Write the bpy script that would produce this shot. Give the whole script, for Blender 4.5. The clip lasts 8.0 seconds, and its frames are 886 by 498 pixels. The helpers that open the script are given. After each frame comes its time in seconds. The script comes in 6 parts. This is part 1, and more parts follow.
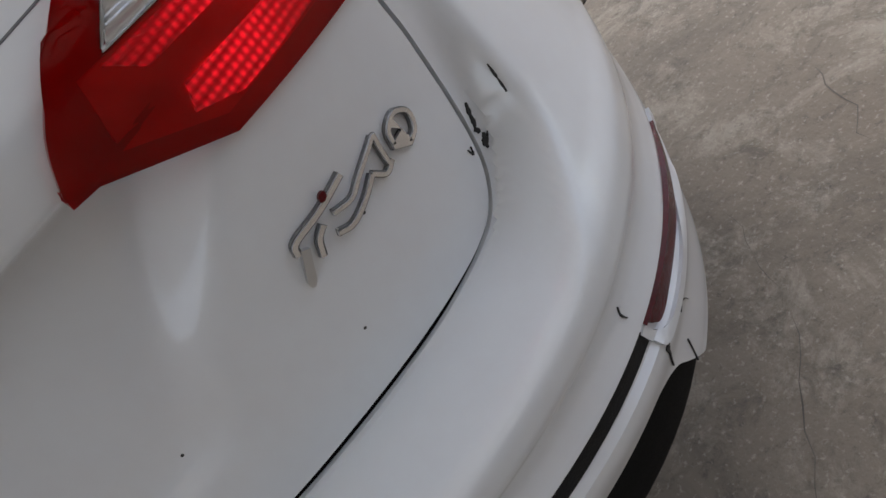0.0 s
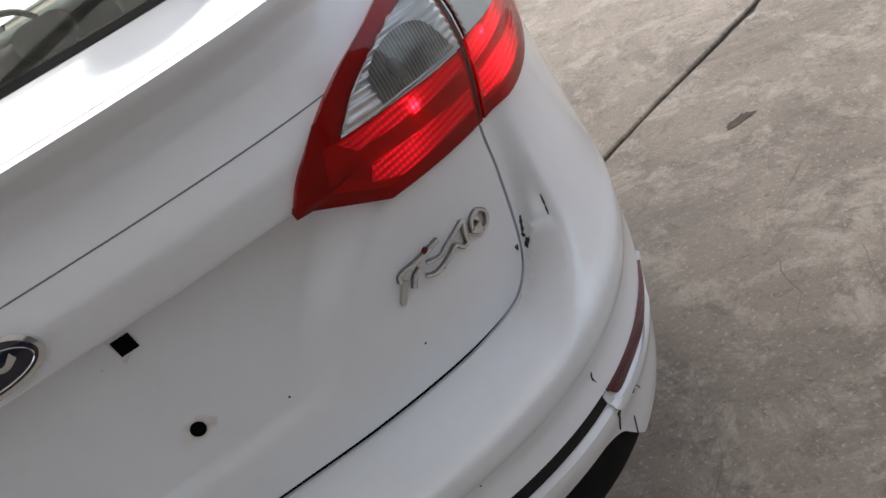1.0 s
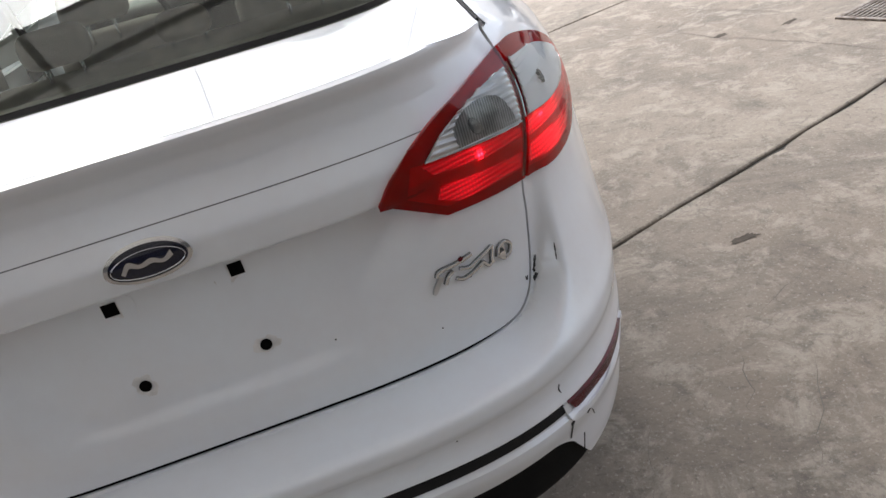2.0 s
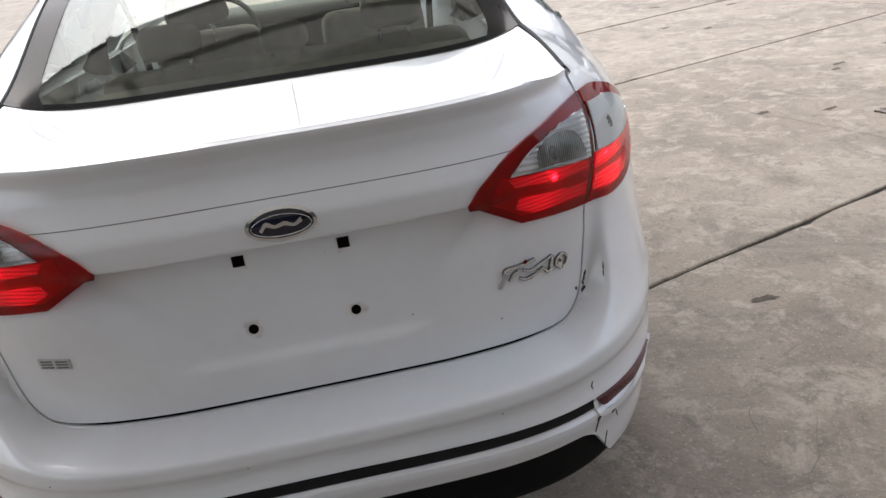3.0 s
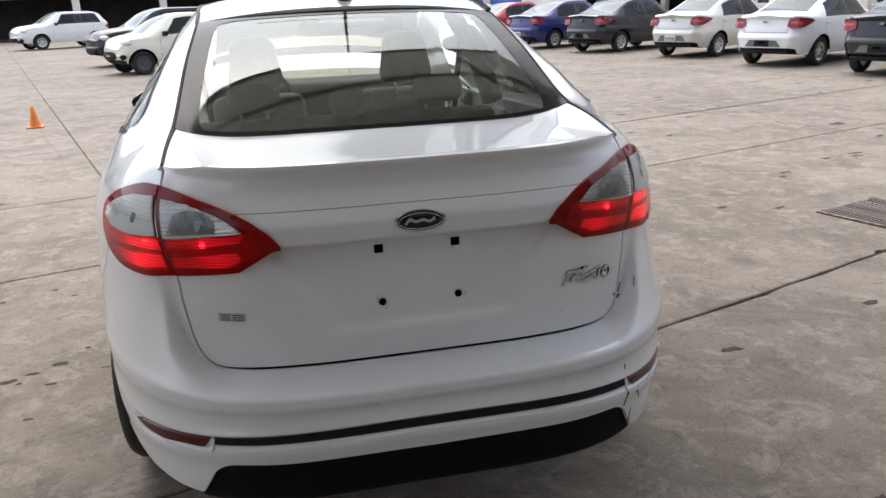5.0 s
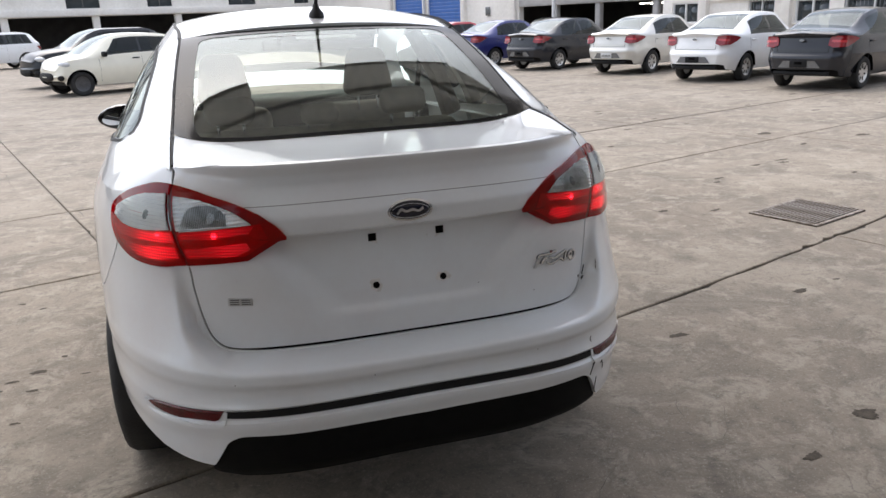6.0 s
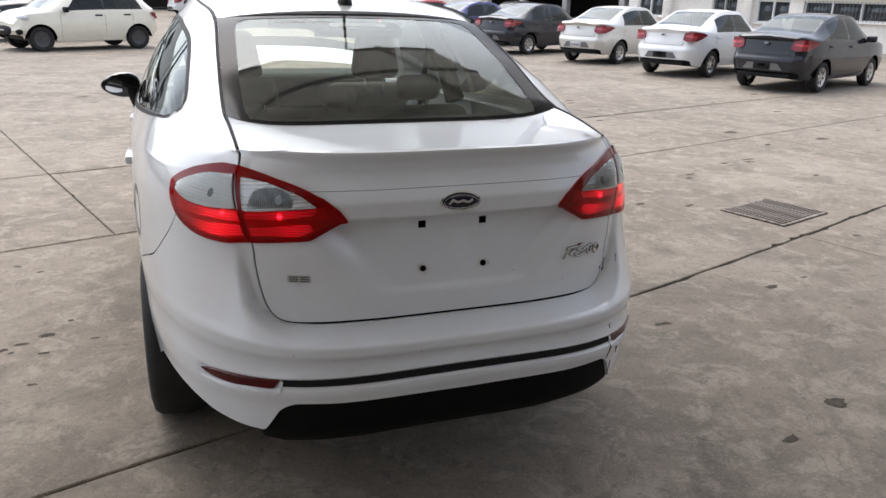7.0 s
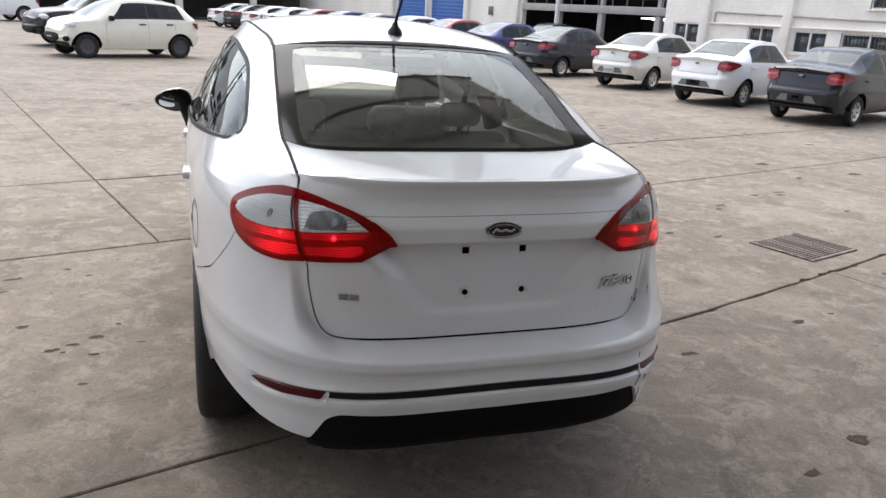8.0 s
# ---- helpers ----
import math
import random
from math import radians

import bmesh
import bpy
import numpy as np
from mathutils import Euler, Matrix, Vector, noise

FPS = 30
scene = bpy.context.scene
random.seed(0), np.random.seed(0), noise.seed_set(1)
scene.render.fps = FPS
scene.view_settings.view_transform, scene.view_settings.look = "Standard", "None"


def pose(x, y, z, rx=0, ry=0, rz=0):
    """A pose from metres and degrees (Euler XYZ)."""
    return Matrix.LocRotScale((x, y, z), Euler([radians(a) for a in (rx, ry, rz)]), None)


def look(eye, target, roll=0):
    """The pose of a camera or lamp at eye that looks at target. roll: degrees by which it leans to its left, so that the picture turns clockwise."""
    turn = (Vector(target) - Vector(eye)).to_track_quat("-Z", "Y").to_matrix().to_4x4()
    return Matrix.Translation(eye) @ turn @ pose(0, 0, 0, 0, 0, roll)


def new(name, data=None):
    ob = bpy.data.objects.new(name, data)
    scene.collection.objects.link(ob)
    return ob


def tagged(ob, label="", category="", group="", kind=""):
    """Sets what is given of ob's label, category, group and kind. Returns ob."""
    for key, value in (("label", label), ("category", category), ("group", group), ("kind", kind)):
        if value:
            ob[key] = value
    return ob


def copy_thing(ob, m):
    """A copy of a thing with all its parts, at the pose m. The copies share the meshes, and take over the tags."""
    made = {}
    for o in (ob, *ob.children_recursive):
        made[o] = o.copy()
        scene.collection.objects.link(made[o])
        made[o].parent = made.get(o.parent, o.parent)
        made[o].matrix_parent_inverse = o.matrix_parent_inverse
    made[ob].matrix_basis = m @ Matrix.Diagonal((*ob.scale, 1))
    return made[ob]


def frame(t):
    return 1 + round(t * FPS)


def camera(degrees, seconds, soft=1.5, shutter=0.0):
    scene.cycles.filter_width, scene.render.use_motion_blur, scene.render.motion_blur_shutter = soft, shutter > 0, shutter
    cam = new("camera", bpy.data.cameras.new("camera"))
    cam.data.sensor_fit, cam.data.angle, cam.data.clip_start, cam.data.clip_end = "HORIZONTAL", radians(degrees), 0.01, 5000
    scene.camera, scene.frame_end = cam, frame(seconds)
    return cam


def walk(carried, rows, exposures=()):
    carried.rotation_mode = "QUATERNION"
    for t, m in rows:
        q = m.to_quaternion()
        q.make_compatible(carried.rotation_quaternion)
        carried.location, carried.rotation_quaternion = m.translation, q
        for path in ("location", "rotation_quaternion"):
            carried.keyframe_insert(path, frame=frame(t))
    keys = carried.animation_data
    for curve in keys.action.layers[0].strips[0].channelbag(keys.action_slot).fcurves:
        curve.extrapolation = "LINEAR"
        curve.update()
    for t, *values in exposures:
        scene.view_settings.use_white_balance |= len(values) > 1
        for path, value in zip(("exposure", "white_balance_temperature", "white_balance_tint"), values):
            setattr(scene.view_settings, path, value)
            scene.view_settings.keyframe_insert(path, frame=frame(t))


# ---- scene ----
# Origin: on the ground below the badge of the sedan, y towards its front, x to its right.
cam = camera(60.56, 8.0)
ROWS = [
    (0.0, 0.4193, -0.3949, 1.0438, 41.493, 35.824, -33.266),
    (0.5, 0.3600, -0.5075, 1.1413, 48.941, 30.933, -27.242),
    (1.0, 0.3163, -0.6273, 1.2174, 54.615, 25.085, -24.080),
    (1.2, 0.2995, -0.6742, 1.2369, 56.883, 23.163, -22.596),
    (2.3, 0.2083, -0.9584, 1.3527, 62.600, 10.794, -12.211),
    (2.5, 0.1859, -0.9973, 1.3640, 63.509, 9.699, -10.757),
    (3.0, 0.1081, -1.0853, 1.3801, 65.276, 7.013, -10.139),
    (3.5, -0.0245, -1.1666, 1.3908, 66.835, 6.182, -11.009),
    (4.0, -0.1374, -1.2545, 1.4029, 67.921, 3.974, -13.243),
    (4.5, -0.2003, -1.3817, 1.3984, 70.583, 2.202, -12.646),
    (4.7, -0.2291, -1.4265, 1.4003, 71.127, 2.028, -12.300),
    (5.8, -0.3861, -1.6817, 1.3943, 73.769, 2.279, -15.376),
    (6.0, -0.4222, -1.6920, 1.3935, 73.200, 2.251, -16.905),
    (6.5, -0.5680, -1.7213, 1.4268, 72.796, 1.423, -19.701),
    (7.0, -0.6931, -1.7495, 1.4659, 71.506, -1.439, -19.558),
    (7.5, -0.7584, -1.7943, 1.4994, 72.384, -3.908, -18.797),
    (8.0, -0.7793, -1.8306, 1.5232, 72.643, -3.238, -17.106),
]
walk(cam, [(t, pose(x, y, z, rx, ry, rz)) for t, x, y, z, rx, ry, rz in ROWS], [(0.0, 1.58), (1.0, 1.66), (2.5, 1.67), (3.5, 1.45), (4.5, 1.25), (8.0, 1.26)])

# ---- light ----
SUN_EL, SUN_ROT = 60.0, -10.0
world = bpy.data.worlds.new("sky")
scene.world = world
world.use_nodes = True
wn = world.node_tree
sky = wn.nodes.new("ShaderNodeTexSky")
sky.sky_type, sky.sun_disc = "NISHITA", False
sky.sun_elevation, sky.sun_rotation = radians(SUN_EL), radians(SUN_ROT)
sky.air_density, sky.dust_density, sky.ozone_density = 1.0, 2.9, 0.6
hsv = wn.nodes.new("ShaderNodeHueSaturation")
hsv.inputs["Saturation"].default_value = 0.50
wn.links.new(sky.outputs[0], hsv.inputs["Color"])
tint = wn.nodes.new("ShaderNodeMix")
tint.data_type, tint.blend_type = "RGBA", "MULTIPLY"
tint.inputs["Factor"].default_value = 1.0
tint.inputs["B"].default_value = (1.0, 0.992, 1.005, 1)
wn.links.new(hsv.outputs[0], tint.inputs["A"])
wn.links.new(tint.outputs["Result"], wn.nodes["Background"].inputs[0])
wn.nodes["Background"].inputs[1].default_value = 0.15
sun = new("sun", bpy.data.lights.new("sun", "SUN"))
sun.data.energy, sun.data.angle, sun.data.color = 0.75, radians(75), (1.0, 0.98, 0.96)
az, el = radians(SUN_ROT), radians(SUN_EL)
sun.matrix_world = look((0, 0, 0), (-math.sin(az) * math.cos(el), -math.cos(az) * math.cos(el), -math.sin(el)))

# ---- materials ----
def mat(name, color, rough=0.5, metal=0.0, var=0.0, scale=8.0, bump=0.0, bump_scale=60.0, coat=0.0, tint=None, fine=0.0, spec=0.5, rand=0.0):
    """A surface with colour variation at two scales and fine relief, in object space."""
    m = bpy.data.materials.new(name)
    m.use_nodes = True
    nt = m.node_tree
    b = nt.nodes["Principled BSDF"]
    b.inputs["Roughness"].default_value, b.inputs["Metallic"].default_value = rough, metal
    b.inputs["Coat Weight"].default_value, b.inputs["Coat Roughness"].default_value = coat, 0.04
    b.inputs["Specular IOR Level"].default_value = spec
    b.inputs["Base Color"].default_value = (*color, 1)
    tc = nt.nodes.new("ShaderNodeTexCoord")
    last = None
    if var or fine:
        mix = nt.nodes.new("ShaderNodeMix")
        mix.data_type = "RGBA"
        n1 = nt.nodes.new("ShaderNodeTexNoise")
        n1.inputs["Scale"].default_value, n1.inputs["Detail"].default_value = scale, 5
        n2 = nt.nodes.new("ShaderNodeTexNoise")
        n2.inputs["Scale"].default_value, n2.inputs["Detail"].default_value = scale * 14, 4
        add = nt.nodes.new("ShaderNodeMath")
        add.operation = "MULTIPLY_ADD"
        add.inputs[1].default_value = fine / max(var, 1e-3)
        nt.links.new(tc.outputs["Object"], n1.inputs["Vector"])
        nt.links.new(tc.outputs["Object"], n2.inputs["Vector"])
        nt.links.new(n2.outputs["Fac"], add.inputs[0])
        nt.links.new(n1.outputs["Fac"], add.inputs[2])
        rng = nt.nodes.new("ShaderNodeMapRange")
        top = 1 + fine / max(var, 1e-3)
        rng.inputs["From Min"].default_value, rng.inputs["From Max"].default_value = 0.3 * top, 0.7 * top
        nt.links.new(add.outputs[0], rng.inputs["Value"])
        nt.links.new(rng.outputs[0], mix.inputs["Factor"])
        t = tint or color
        v = max(var, fine)
        mix.inputs["A"].default_value = (*[c * (1 - v) for c in t], 1)
        mix.inputs["B"].default_value = (*[min(c * (1 + v), 0.95) for c in color], 1)
        nt.links.new(mix.outputs["Result"], b.inputs["Base Color"])
        last = mix.outputs["Result"]
        rr = nt.nodes.new("ShaderNodeMapRange")
        rr.inputs["To Min"].default_value, rr.inputs["To Max"].default_value = rough * 0.85, min(rough * 1.15, 1)
        nt.links.new(n2.outputs["Fac"], rr.inputs["Value"])
        nt.links.new(rr.outputs[0], b.inputs["Roughness"])
    if bump:
        n3 = nt.nodes.new("ShaderNodeTexNoise")
        n3.inputs["Scale"].default_value, n3.inputs["Detail"].default_value = bump_scale, 6
        nt.links.new(tc.outputs["Object"], n3.inputs["Vector"])
        bp = nt.nodes.new("ShaderNodeBump")
        bp.inputs["Strength"].default_value, bp.inputs["Distance"].default_value = bump, 0.01
        nt.links.new(n3.outputs["Fac"], bp.inputs["Height"])
        nt.links.new(bp.outputs[0], b.inputs["Normal"])
    return m


def glass_mat(name, color, rough=0.0, ior=1.45, dust=0.0):
    """Thin tinted pane: see-through with a mirror-like gloss and a film of dust."""
    m = bpy.data.materials.new(name)
    m.use_nodes = True
    nt = m.node_tree
    nt.nodes.remove(nt.nodes["Principled BSDF"])
    tr, gl, mx, fr, df, md = (nt.nodes.new("ShaderNode" + k) for k in ("BsdfTransparent", "BsdfGlossy", "MixShader", "Fresnel", "BsdfDiffuse", "MixShader"))
    tr.inputs["Color"].default_value = (*color, 1)
    gl.inputs["Roughness"].default_value = rough
    gl.inputs["Color"].default_value = (0.94, 1.0, 1.0, 1)
    df.inputs["Color"].default_value = (0.62, 0.60, 0.55, 1)
    fr.inputs["IOR"].default_value = ior
    md.inputs[0].default_value = dust
    nt.links.new(tr.outputs[0], md.inputs[1])
    nt.links.new(df.outputs[0], md.inputs[2])
    nt.links.new(fr.outputs[0], mx.inputs[0])
    nt.links.new(md.outputs[0], mx.inputs[1])
    nt.links.new(gl.outputs[0], mx.inputs[2])
    nt.links.new(mx.outputs[0], nt.nodes["Material Output"].inputs["Surface"])
    return m


PAINT = mat("white_paint", (0.718, 0.757, 0.79), 0.30, coat=0.9, var=0.03, scale=4.0, fine=0.006, tint=(0.70, 0.705, 0.725))
BLACK_PLASTIC = mat("black_plastic", (0.011, 0.011, 0.012), 0.6, var=0.2, scale=20, bump=0.15, bump_scale=400, spec=0.2)
BLACK_GLOSS = mat("black_gloss", (0.01, 0.01, 0.011), 0.12, coat=0.5)
RUBBER = mat("rubber", (0.016, 0.016, 0.016), 0.75, var=0.25, scale=15, bump=0.2, bump_scale=120)
CHROME = mat("chrome", (0.75, 0.76, 0.78), 0.14, 1.0)
SILVER = mat("silver", (0.55, 0.56, 0.57), 0.3, 0.9, var=0.06, scale=12)


def lens_mat(name, dark, light, lines, turn=0.0, rough=0.12):
    """Moulded lamp plastic: fine ribs seen through a glossy cover."""
    m = mat(name, light, rough, coat=0.12, spec=0.2)
    nt = m.node_tree
    b = nt.nodes["Principled BSDF"]
    tc, mp, w1, w2, nz, mix, mul, bp, rng = (nt.nodes.new("ShaderNode" + k) for k in ("TexCoord", "Mapping", "TexWave", "TexWave", "TexNoise", "Mix", "Math", "Bump", "MapRange"))
    mp.inputs["Rotation"].default_value = (0, radians(turn), 0)
    w1.bands_direction, w2.bands_direction = "X", "Z"
    for w, s in ((w1, lines), (w2, lines * 0.35)):
        w.inputs["Scale"].default_value, w.inputs["Distortion"].default_value = s, 0.4
        nt.links.new(mp.outputs[0], w.inputs["Vector"])
    nz.inputs["Scale"].default_value, nz.inputs["Detail"].default_value = 34, 3
    nt.links.new(tc.outputs["Object"], mp.inputs["Vector"])
    nt.links.new(tc.outputs["Object"], nz.inputs["Vector"])
    mul.operation = "MULTIPLY_ADD"
    mul.inputs[1].default_value = 0.35
    nt.links.new(w1.outputs["Fac"], mul.inputs[0])
    nt.links.new(nz.outputs["Fac"], mul.inputs[2])
    rng.inputs["From Min"].default_value, rng.inputs["From Max"].default_value = 0.42, 1.0
    nt.links.new(mul.outputs[0], rng.inputs["Value"])
    mix.data_type = "RGBA"
    mix.inputs["A"].default_value, mix.inputs["B"].default_value = (*dark, 1), (*light, 1)
    nt.links.new(rng.outputs[0], mix.inputs["Factor"])
    nt.links.new(mix.outputs["Result"], b.inputs["Base Color"])
    bp.inputs["Strength"].default_value, bp.inputs["Distance"].default_value = 0.35, 0.002
    nt.links.new(w1.outputs["Fac"], bp.inputs["Height"])
    nt.links.new(bp.outputs[0], b.inputs["Normal"])
    return m


RED_RIM = mat("red_lamp_housing", (0.52, 0.03, 0.04), 0.4, var=0.15, scale=20, spec=0.2)
RED_FACE = mat("red_lamp_inside", (0.75, 0.08, 0.08), 0.35, 0.3, var=0.15, scale=30, spec=0.3)
LAMP_CHROME = mat("lamp_reflector", (0.86, 0.86, 0.87), 0.24, 0.6, var=0.06, scale=60)
# the sky's reflection in the outer bowl is put into this near-white colour
LAMP_WHITE = mat("lamp_white_reflector", (0.95, 0.95, 0.95), 0.22, 0.22, var=0.05, scale=60)

LAMP_RIB = lens_mat("lamp_ribbed_grey", (0.14, 0.142, 0.145), (0.42, 0.425, 0.43), 75)
LAMP_GREY = mat("lamp_grey", (0.16, 0.165, 0.17), 0.25, 0.3, var=0.2, scale=60, coat=0.6)
DEEP_RED = mat("reflector_red", (0.075, 0.0015, 0.004), 0.2, spec=0.2, coat=0.08, var=0.15, scale=40, bump=0.2, bump_scale=350)
NAVY = mat("badge_blue", (0.005, 0.007, 0.022), 0.12, coat=0.5)
VOID = mat("void", (0.004, 0.004, 0.004), 0.9, spec=0.02)
SCRAPE = mat("bare_scrape", (0.02, 0.02, 0.02), 0.7, var=0.3, scale=200)
SHUT = mat("shut_line", (0.16, 0.16, 0.165), 0.8)
CERAMIC = mat("printed_border", (0.012, 0.012, 0.013), 0.12, var=0.1, scale=30, spec=0.08)
MIRROR = mat("mirror", (0.85, 0.86, 0.88), 0.02, 1.0)


def concrete_mat():
    """Old yard concrete: broad dirt, blotches, pale worn spots, aggregate grain and hair cracks."""
    m = mat("concrete", (0.38, 0.35, 0.31), 0.85)
    nt = m.node_tree
    b = nt.nodes["Principled BSDF"]
    tc = nt.nodes.new("ShaderNodeTexCoord")

    def tex(scale, detail, rough=0.6, lo=0.35, hi=0.65, warp=0.0):
        n, r = nt.nodes.new("ShaderNodeTexNoise"), nt.nodes.new("ShaderNodeMapRange")
        n.inputs["Scale"].default_value, n.inputs["Detail"].default_value, n.inputs["Roughness"].default_value, n.inputs["Distortion"].default_value = scale, detail, rough, warp
        r.inputs["From Min"].default_value, r.inputs["From Max"].default_value = lo, hi
        nt.links.new(tc.outputs["Object"], n.inputs["Vector"])
        nt.links.new(n.outputs["Fac"], r.inputs["Value"])
        return r.outputs[0]

    def blend(fac, a, c, mode="MIX", amount=1.0):
        x = nt.nodes.new("ShaderNodeMix")
        x.data_type, x.blend_type = "RGBA", mode
        if amount < 1:
            k = nt.nodes.new("ShaderNodeMath")
            k.operation = "MULTIPLY"
            k.inputs[1].default_value = amount
            nt.links.new(fac, k.inputs[0])
            fac = k.outputs[0]
        nt.links.new(fac, x.inputs["Factor"])
        for side, v in (("A", a), ("B", c)):
            if isinstance(v, tuple):
                x.inputs[side].default_value = (*v, 1)
            else:
                nt.links.new(v, x.inputs[side])
        return x.outputs["Result"]
    base = blend(tex(0.45, 6), (0.183, 0.151, 0.117), (0.265, 0.228, 0.183))
    base = blend(tex(1.7, 10, 0.75, 0.46, 0.62, 0.8), base, (0.104, 0.089, 0.071), "MIX", 0.65)
    base = blend(tex(5.0, 10, 0.78, 0.50, 0.60, 0.5), base, (0.339, 0.300, 0.245), "MIX", 0.6)
    base = blend(tex(13.0, 9, 0.78, 0.525, 0.63, 0.6), base, (0.100, 0.086, 0.069), "MIX", 0.6)
    base = blend(tex(38, 7, 0.8, 0.55, 0.66), base, (0.070, 0.060, 0.049), "MIX", 0.6)
    base = blend(tex(90, 4, 0.65, 0.57, 0.68), base, (0.400, 0.361, 0.304), "MIX", 0.5)
    vo, wob, add, edge = nt.nodes.new("ShaderNodeTexVoronoi"), nt.nodes.new("ShaderNodeTexNoise"), nt.nodes.new("ShaderNodeMix"), nt.nodes.new("ShaderNodeMapRange")
    vo.feature = "DISTANCE_TO_EDGE"
    vo.inputs["Scale"].default_value = 2.1
    wob.inputs["Scale"].default_value, wob.inputs["Detail"].default_value = 5.0, 8
    add.data_type, add.blend_type = "RGBA", "ADD"
    add.inputs["Factor"].default_value = 0.35
    nt.links.new(tc.outputs["Object"], wob.inputs["Vector"])
    nt.links.new(tc.outputs["Object"], add.inputs["A"])
    nt.links.new(wob.outputs["Color"], add.inputs["B"])
    nt.links.new(add.outputs["Result"], vo.inputs["Vector"])
    edge.inputs["From Min"].default_value, edge.inputs["From Max"].default_value = 0.010, 0.0
    nt.links.new(vo.outputs["Distance"], edge.inputs["Value"])
    gate = nt.nodes.new("ShaderNodeMath")
    gate.operation = "MULTIPLY"
    nt.links.new(edge.outputs[0], gate.inputs[0])
    nt.links.new(tex(1.3, 3, 0.5, 0.50, 0.62), gate.inputs[1])
    base = blend(gate.outputs[0], base, (0.14, 0.12, 0.10), "MIX", 0.75)
    nt.links.new(base, b.inputs["Base Color"])
    bp, n3 = nt.nodes.new("ShaderNodeBump"), nt.nodes.new("ShaderNodeTexNoise")
    n3.inputs["Scale"].default_value, n3.inputs["Detail"].default_value, n3.inputs["Roughness"].default_value = 40, 9, 0.7
    nt.links.new(tc.outputs["Object"], n3.inputs["Vector"])
    nt.links.new(n3.outputs["Fac"], bp.inputs["Height"])
    bp.inputs["Strength"].default_value, bp.inputs["Distance"].default_value = 0.45, 0.008
    nt.links.new(bp.outputs[0], b.inputs["Normal"])
    return m


CONCRETE = concrete_mat()
GLASS = glass_mat("tinted_glass", (0.82, 0.90, 0.82), ior=1.39, dust=0.03)
# the dark cabin's shade is put into the tint of the side glass
SIDE_GLASS = glass_mat("side_glass", (0.28, 0.30, 0.27), ior=1.25, dust=0.0)
RED_COVER = glass_mat("red_lamp_cover", (0.80, 0.018, 0.05), ior=1.33)
CLEAR_COVER = glass_mat("clear_lamp_cover", (0.95, 0.95, 0.95), ior=1.45)
VALANCE = mat("dull_black_plastic", (0.005, 0.005, 0.005), 0.75, var=0.2, scale=30, spec=0.12)
GRIME = mat("glue_residue", (0.64, 0.63, 0.62), 0.6, var=0.16, scale=70)
SEAT = mat("seat_fabric", (0.19, 0.165, 0.135), 0.85, var=0.2, scale=20, bump=0.2, bump_scale=200)
JOINT_DIRT = mat("joint_dirt", (0.038, 0.033, 0.028), 0.95, var=0.3, scale=6)
STAIN = mat("oil_stain", (0.078, 0.067, 0.055), 0.95, spec=0.1, var=0.45, scale=30, fine=0.3)
CRACK = mat("crack", (0.12, 0.105, 0.09), 0.95, var=0.2, scale=20)
RUST = mat("rusty_steel", (0.22, 0.20, 0.18), 0.7, 0.3, var=0.3, scale=25, tint=(0.12, 0.08, 0.05))
ORANGE = mat("orange_plastic", (0.85, 0.24, 0.04), 0.5, var=0.1, scale=10)


def car_paint(name, color, metal=0.0, rough=0.35):
    return mat(name, color, rough, metal, coat=0.8 if max(color) > 0.1 else 0.45, var=0.03, scale=4, spec=0.5 if max(color) > 0.1 else 0.3)


WHITE_CAR = car_paint("white_car_paint", (0.84, 0.85, 0.85))
CREAM_CAR = car_paint("cream_car_paint", (0.85, 0.82, 0.69))
SILVER_CAR = car_paint("silver_car_paint", (0.62, 0.61, 0.57), 0.4)
SLATE = car_paint("slate_car_paint", (0.020, 0.022, 0.028), 0.0, 0.14)
GREY_CAR = car_paint("grey_car_paint", (0.24, 0.25, 0.26), 0.5)
BLUE_CAR = car_paint("blue_car_paint", (0.016, 0.022, 0.15), 0.2)
RED_CAR = car_paint("red_car_paint", (0.40, 0.012, 0.02))
BLACK_CAR = car_paint("black_car_paint", (0.012, 0.014, 0.017))
CAR_GLASS = glass_mat("car_glass", (0.26, 0.28, 0.27), ior=1.44, dust=0.01)
CAR_RED = mat("car_lamp_red", (0.20, 0.003, 0.008), 0.15, coat=0.5, var=0.15, scale=25)
CAR_CLEAR = mat("car_lamp_clear", (0.62, 0.63, 0.64), 0.12, coat=0.6, var=0.2, scale=25)
CAR_PALE = mat("car_lamp_pale", (0.48, 0.02, 0.025), 0.15, coat=1.0, var=0.1, scale=25)
PLATE = mat("number_plate", (0.55, 0.56, 0.55), 0.4, var=0.06, scale=30)
SHUT_DARK = mat("door_joint", (0.03, 0.03, 0.03), 0.9)
STEEL_DARK = mat("black_steel_wheel", (0.075, 0.075, 0.078), 0.5, 0.3, var=0.2, scale=20)
PLASTER = mat("rendered_wall", (0.85, 0.82, 0.77), 0.85, var=0.12, scale=0.5, fine=0.06, tint=(0.80, 0.76, 0.70), bump=0.2, bump_scale=12)
WINDOW_WHITE = mat("white_frame_paint", (0.75, 0.75, 0.74), 0.5, var=0.05, scale=8)
DARK_PANE = mat("dark_window_glass", (0.03, 0.04, 0.045), 0.06, coat=0.6)
BLUE_DOOR = mat("blue_door_paint", (0.035, 0.13, 0.42), 0.45, var=0.08, scale=2, bump=0.1, bump_scale=20)
PIPE_GREY = mat("pipe_paint", (0.40, 0.39, 0.37), 0.6, var=0.1, scale=10)
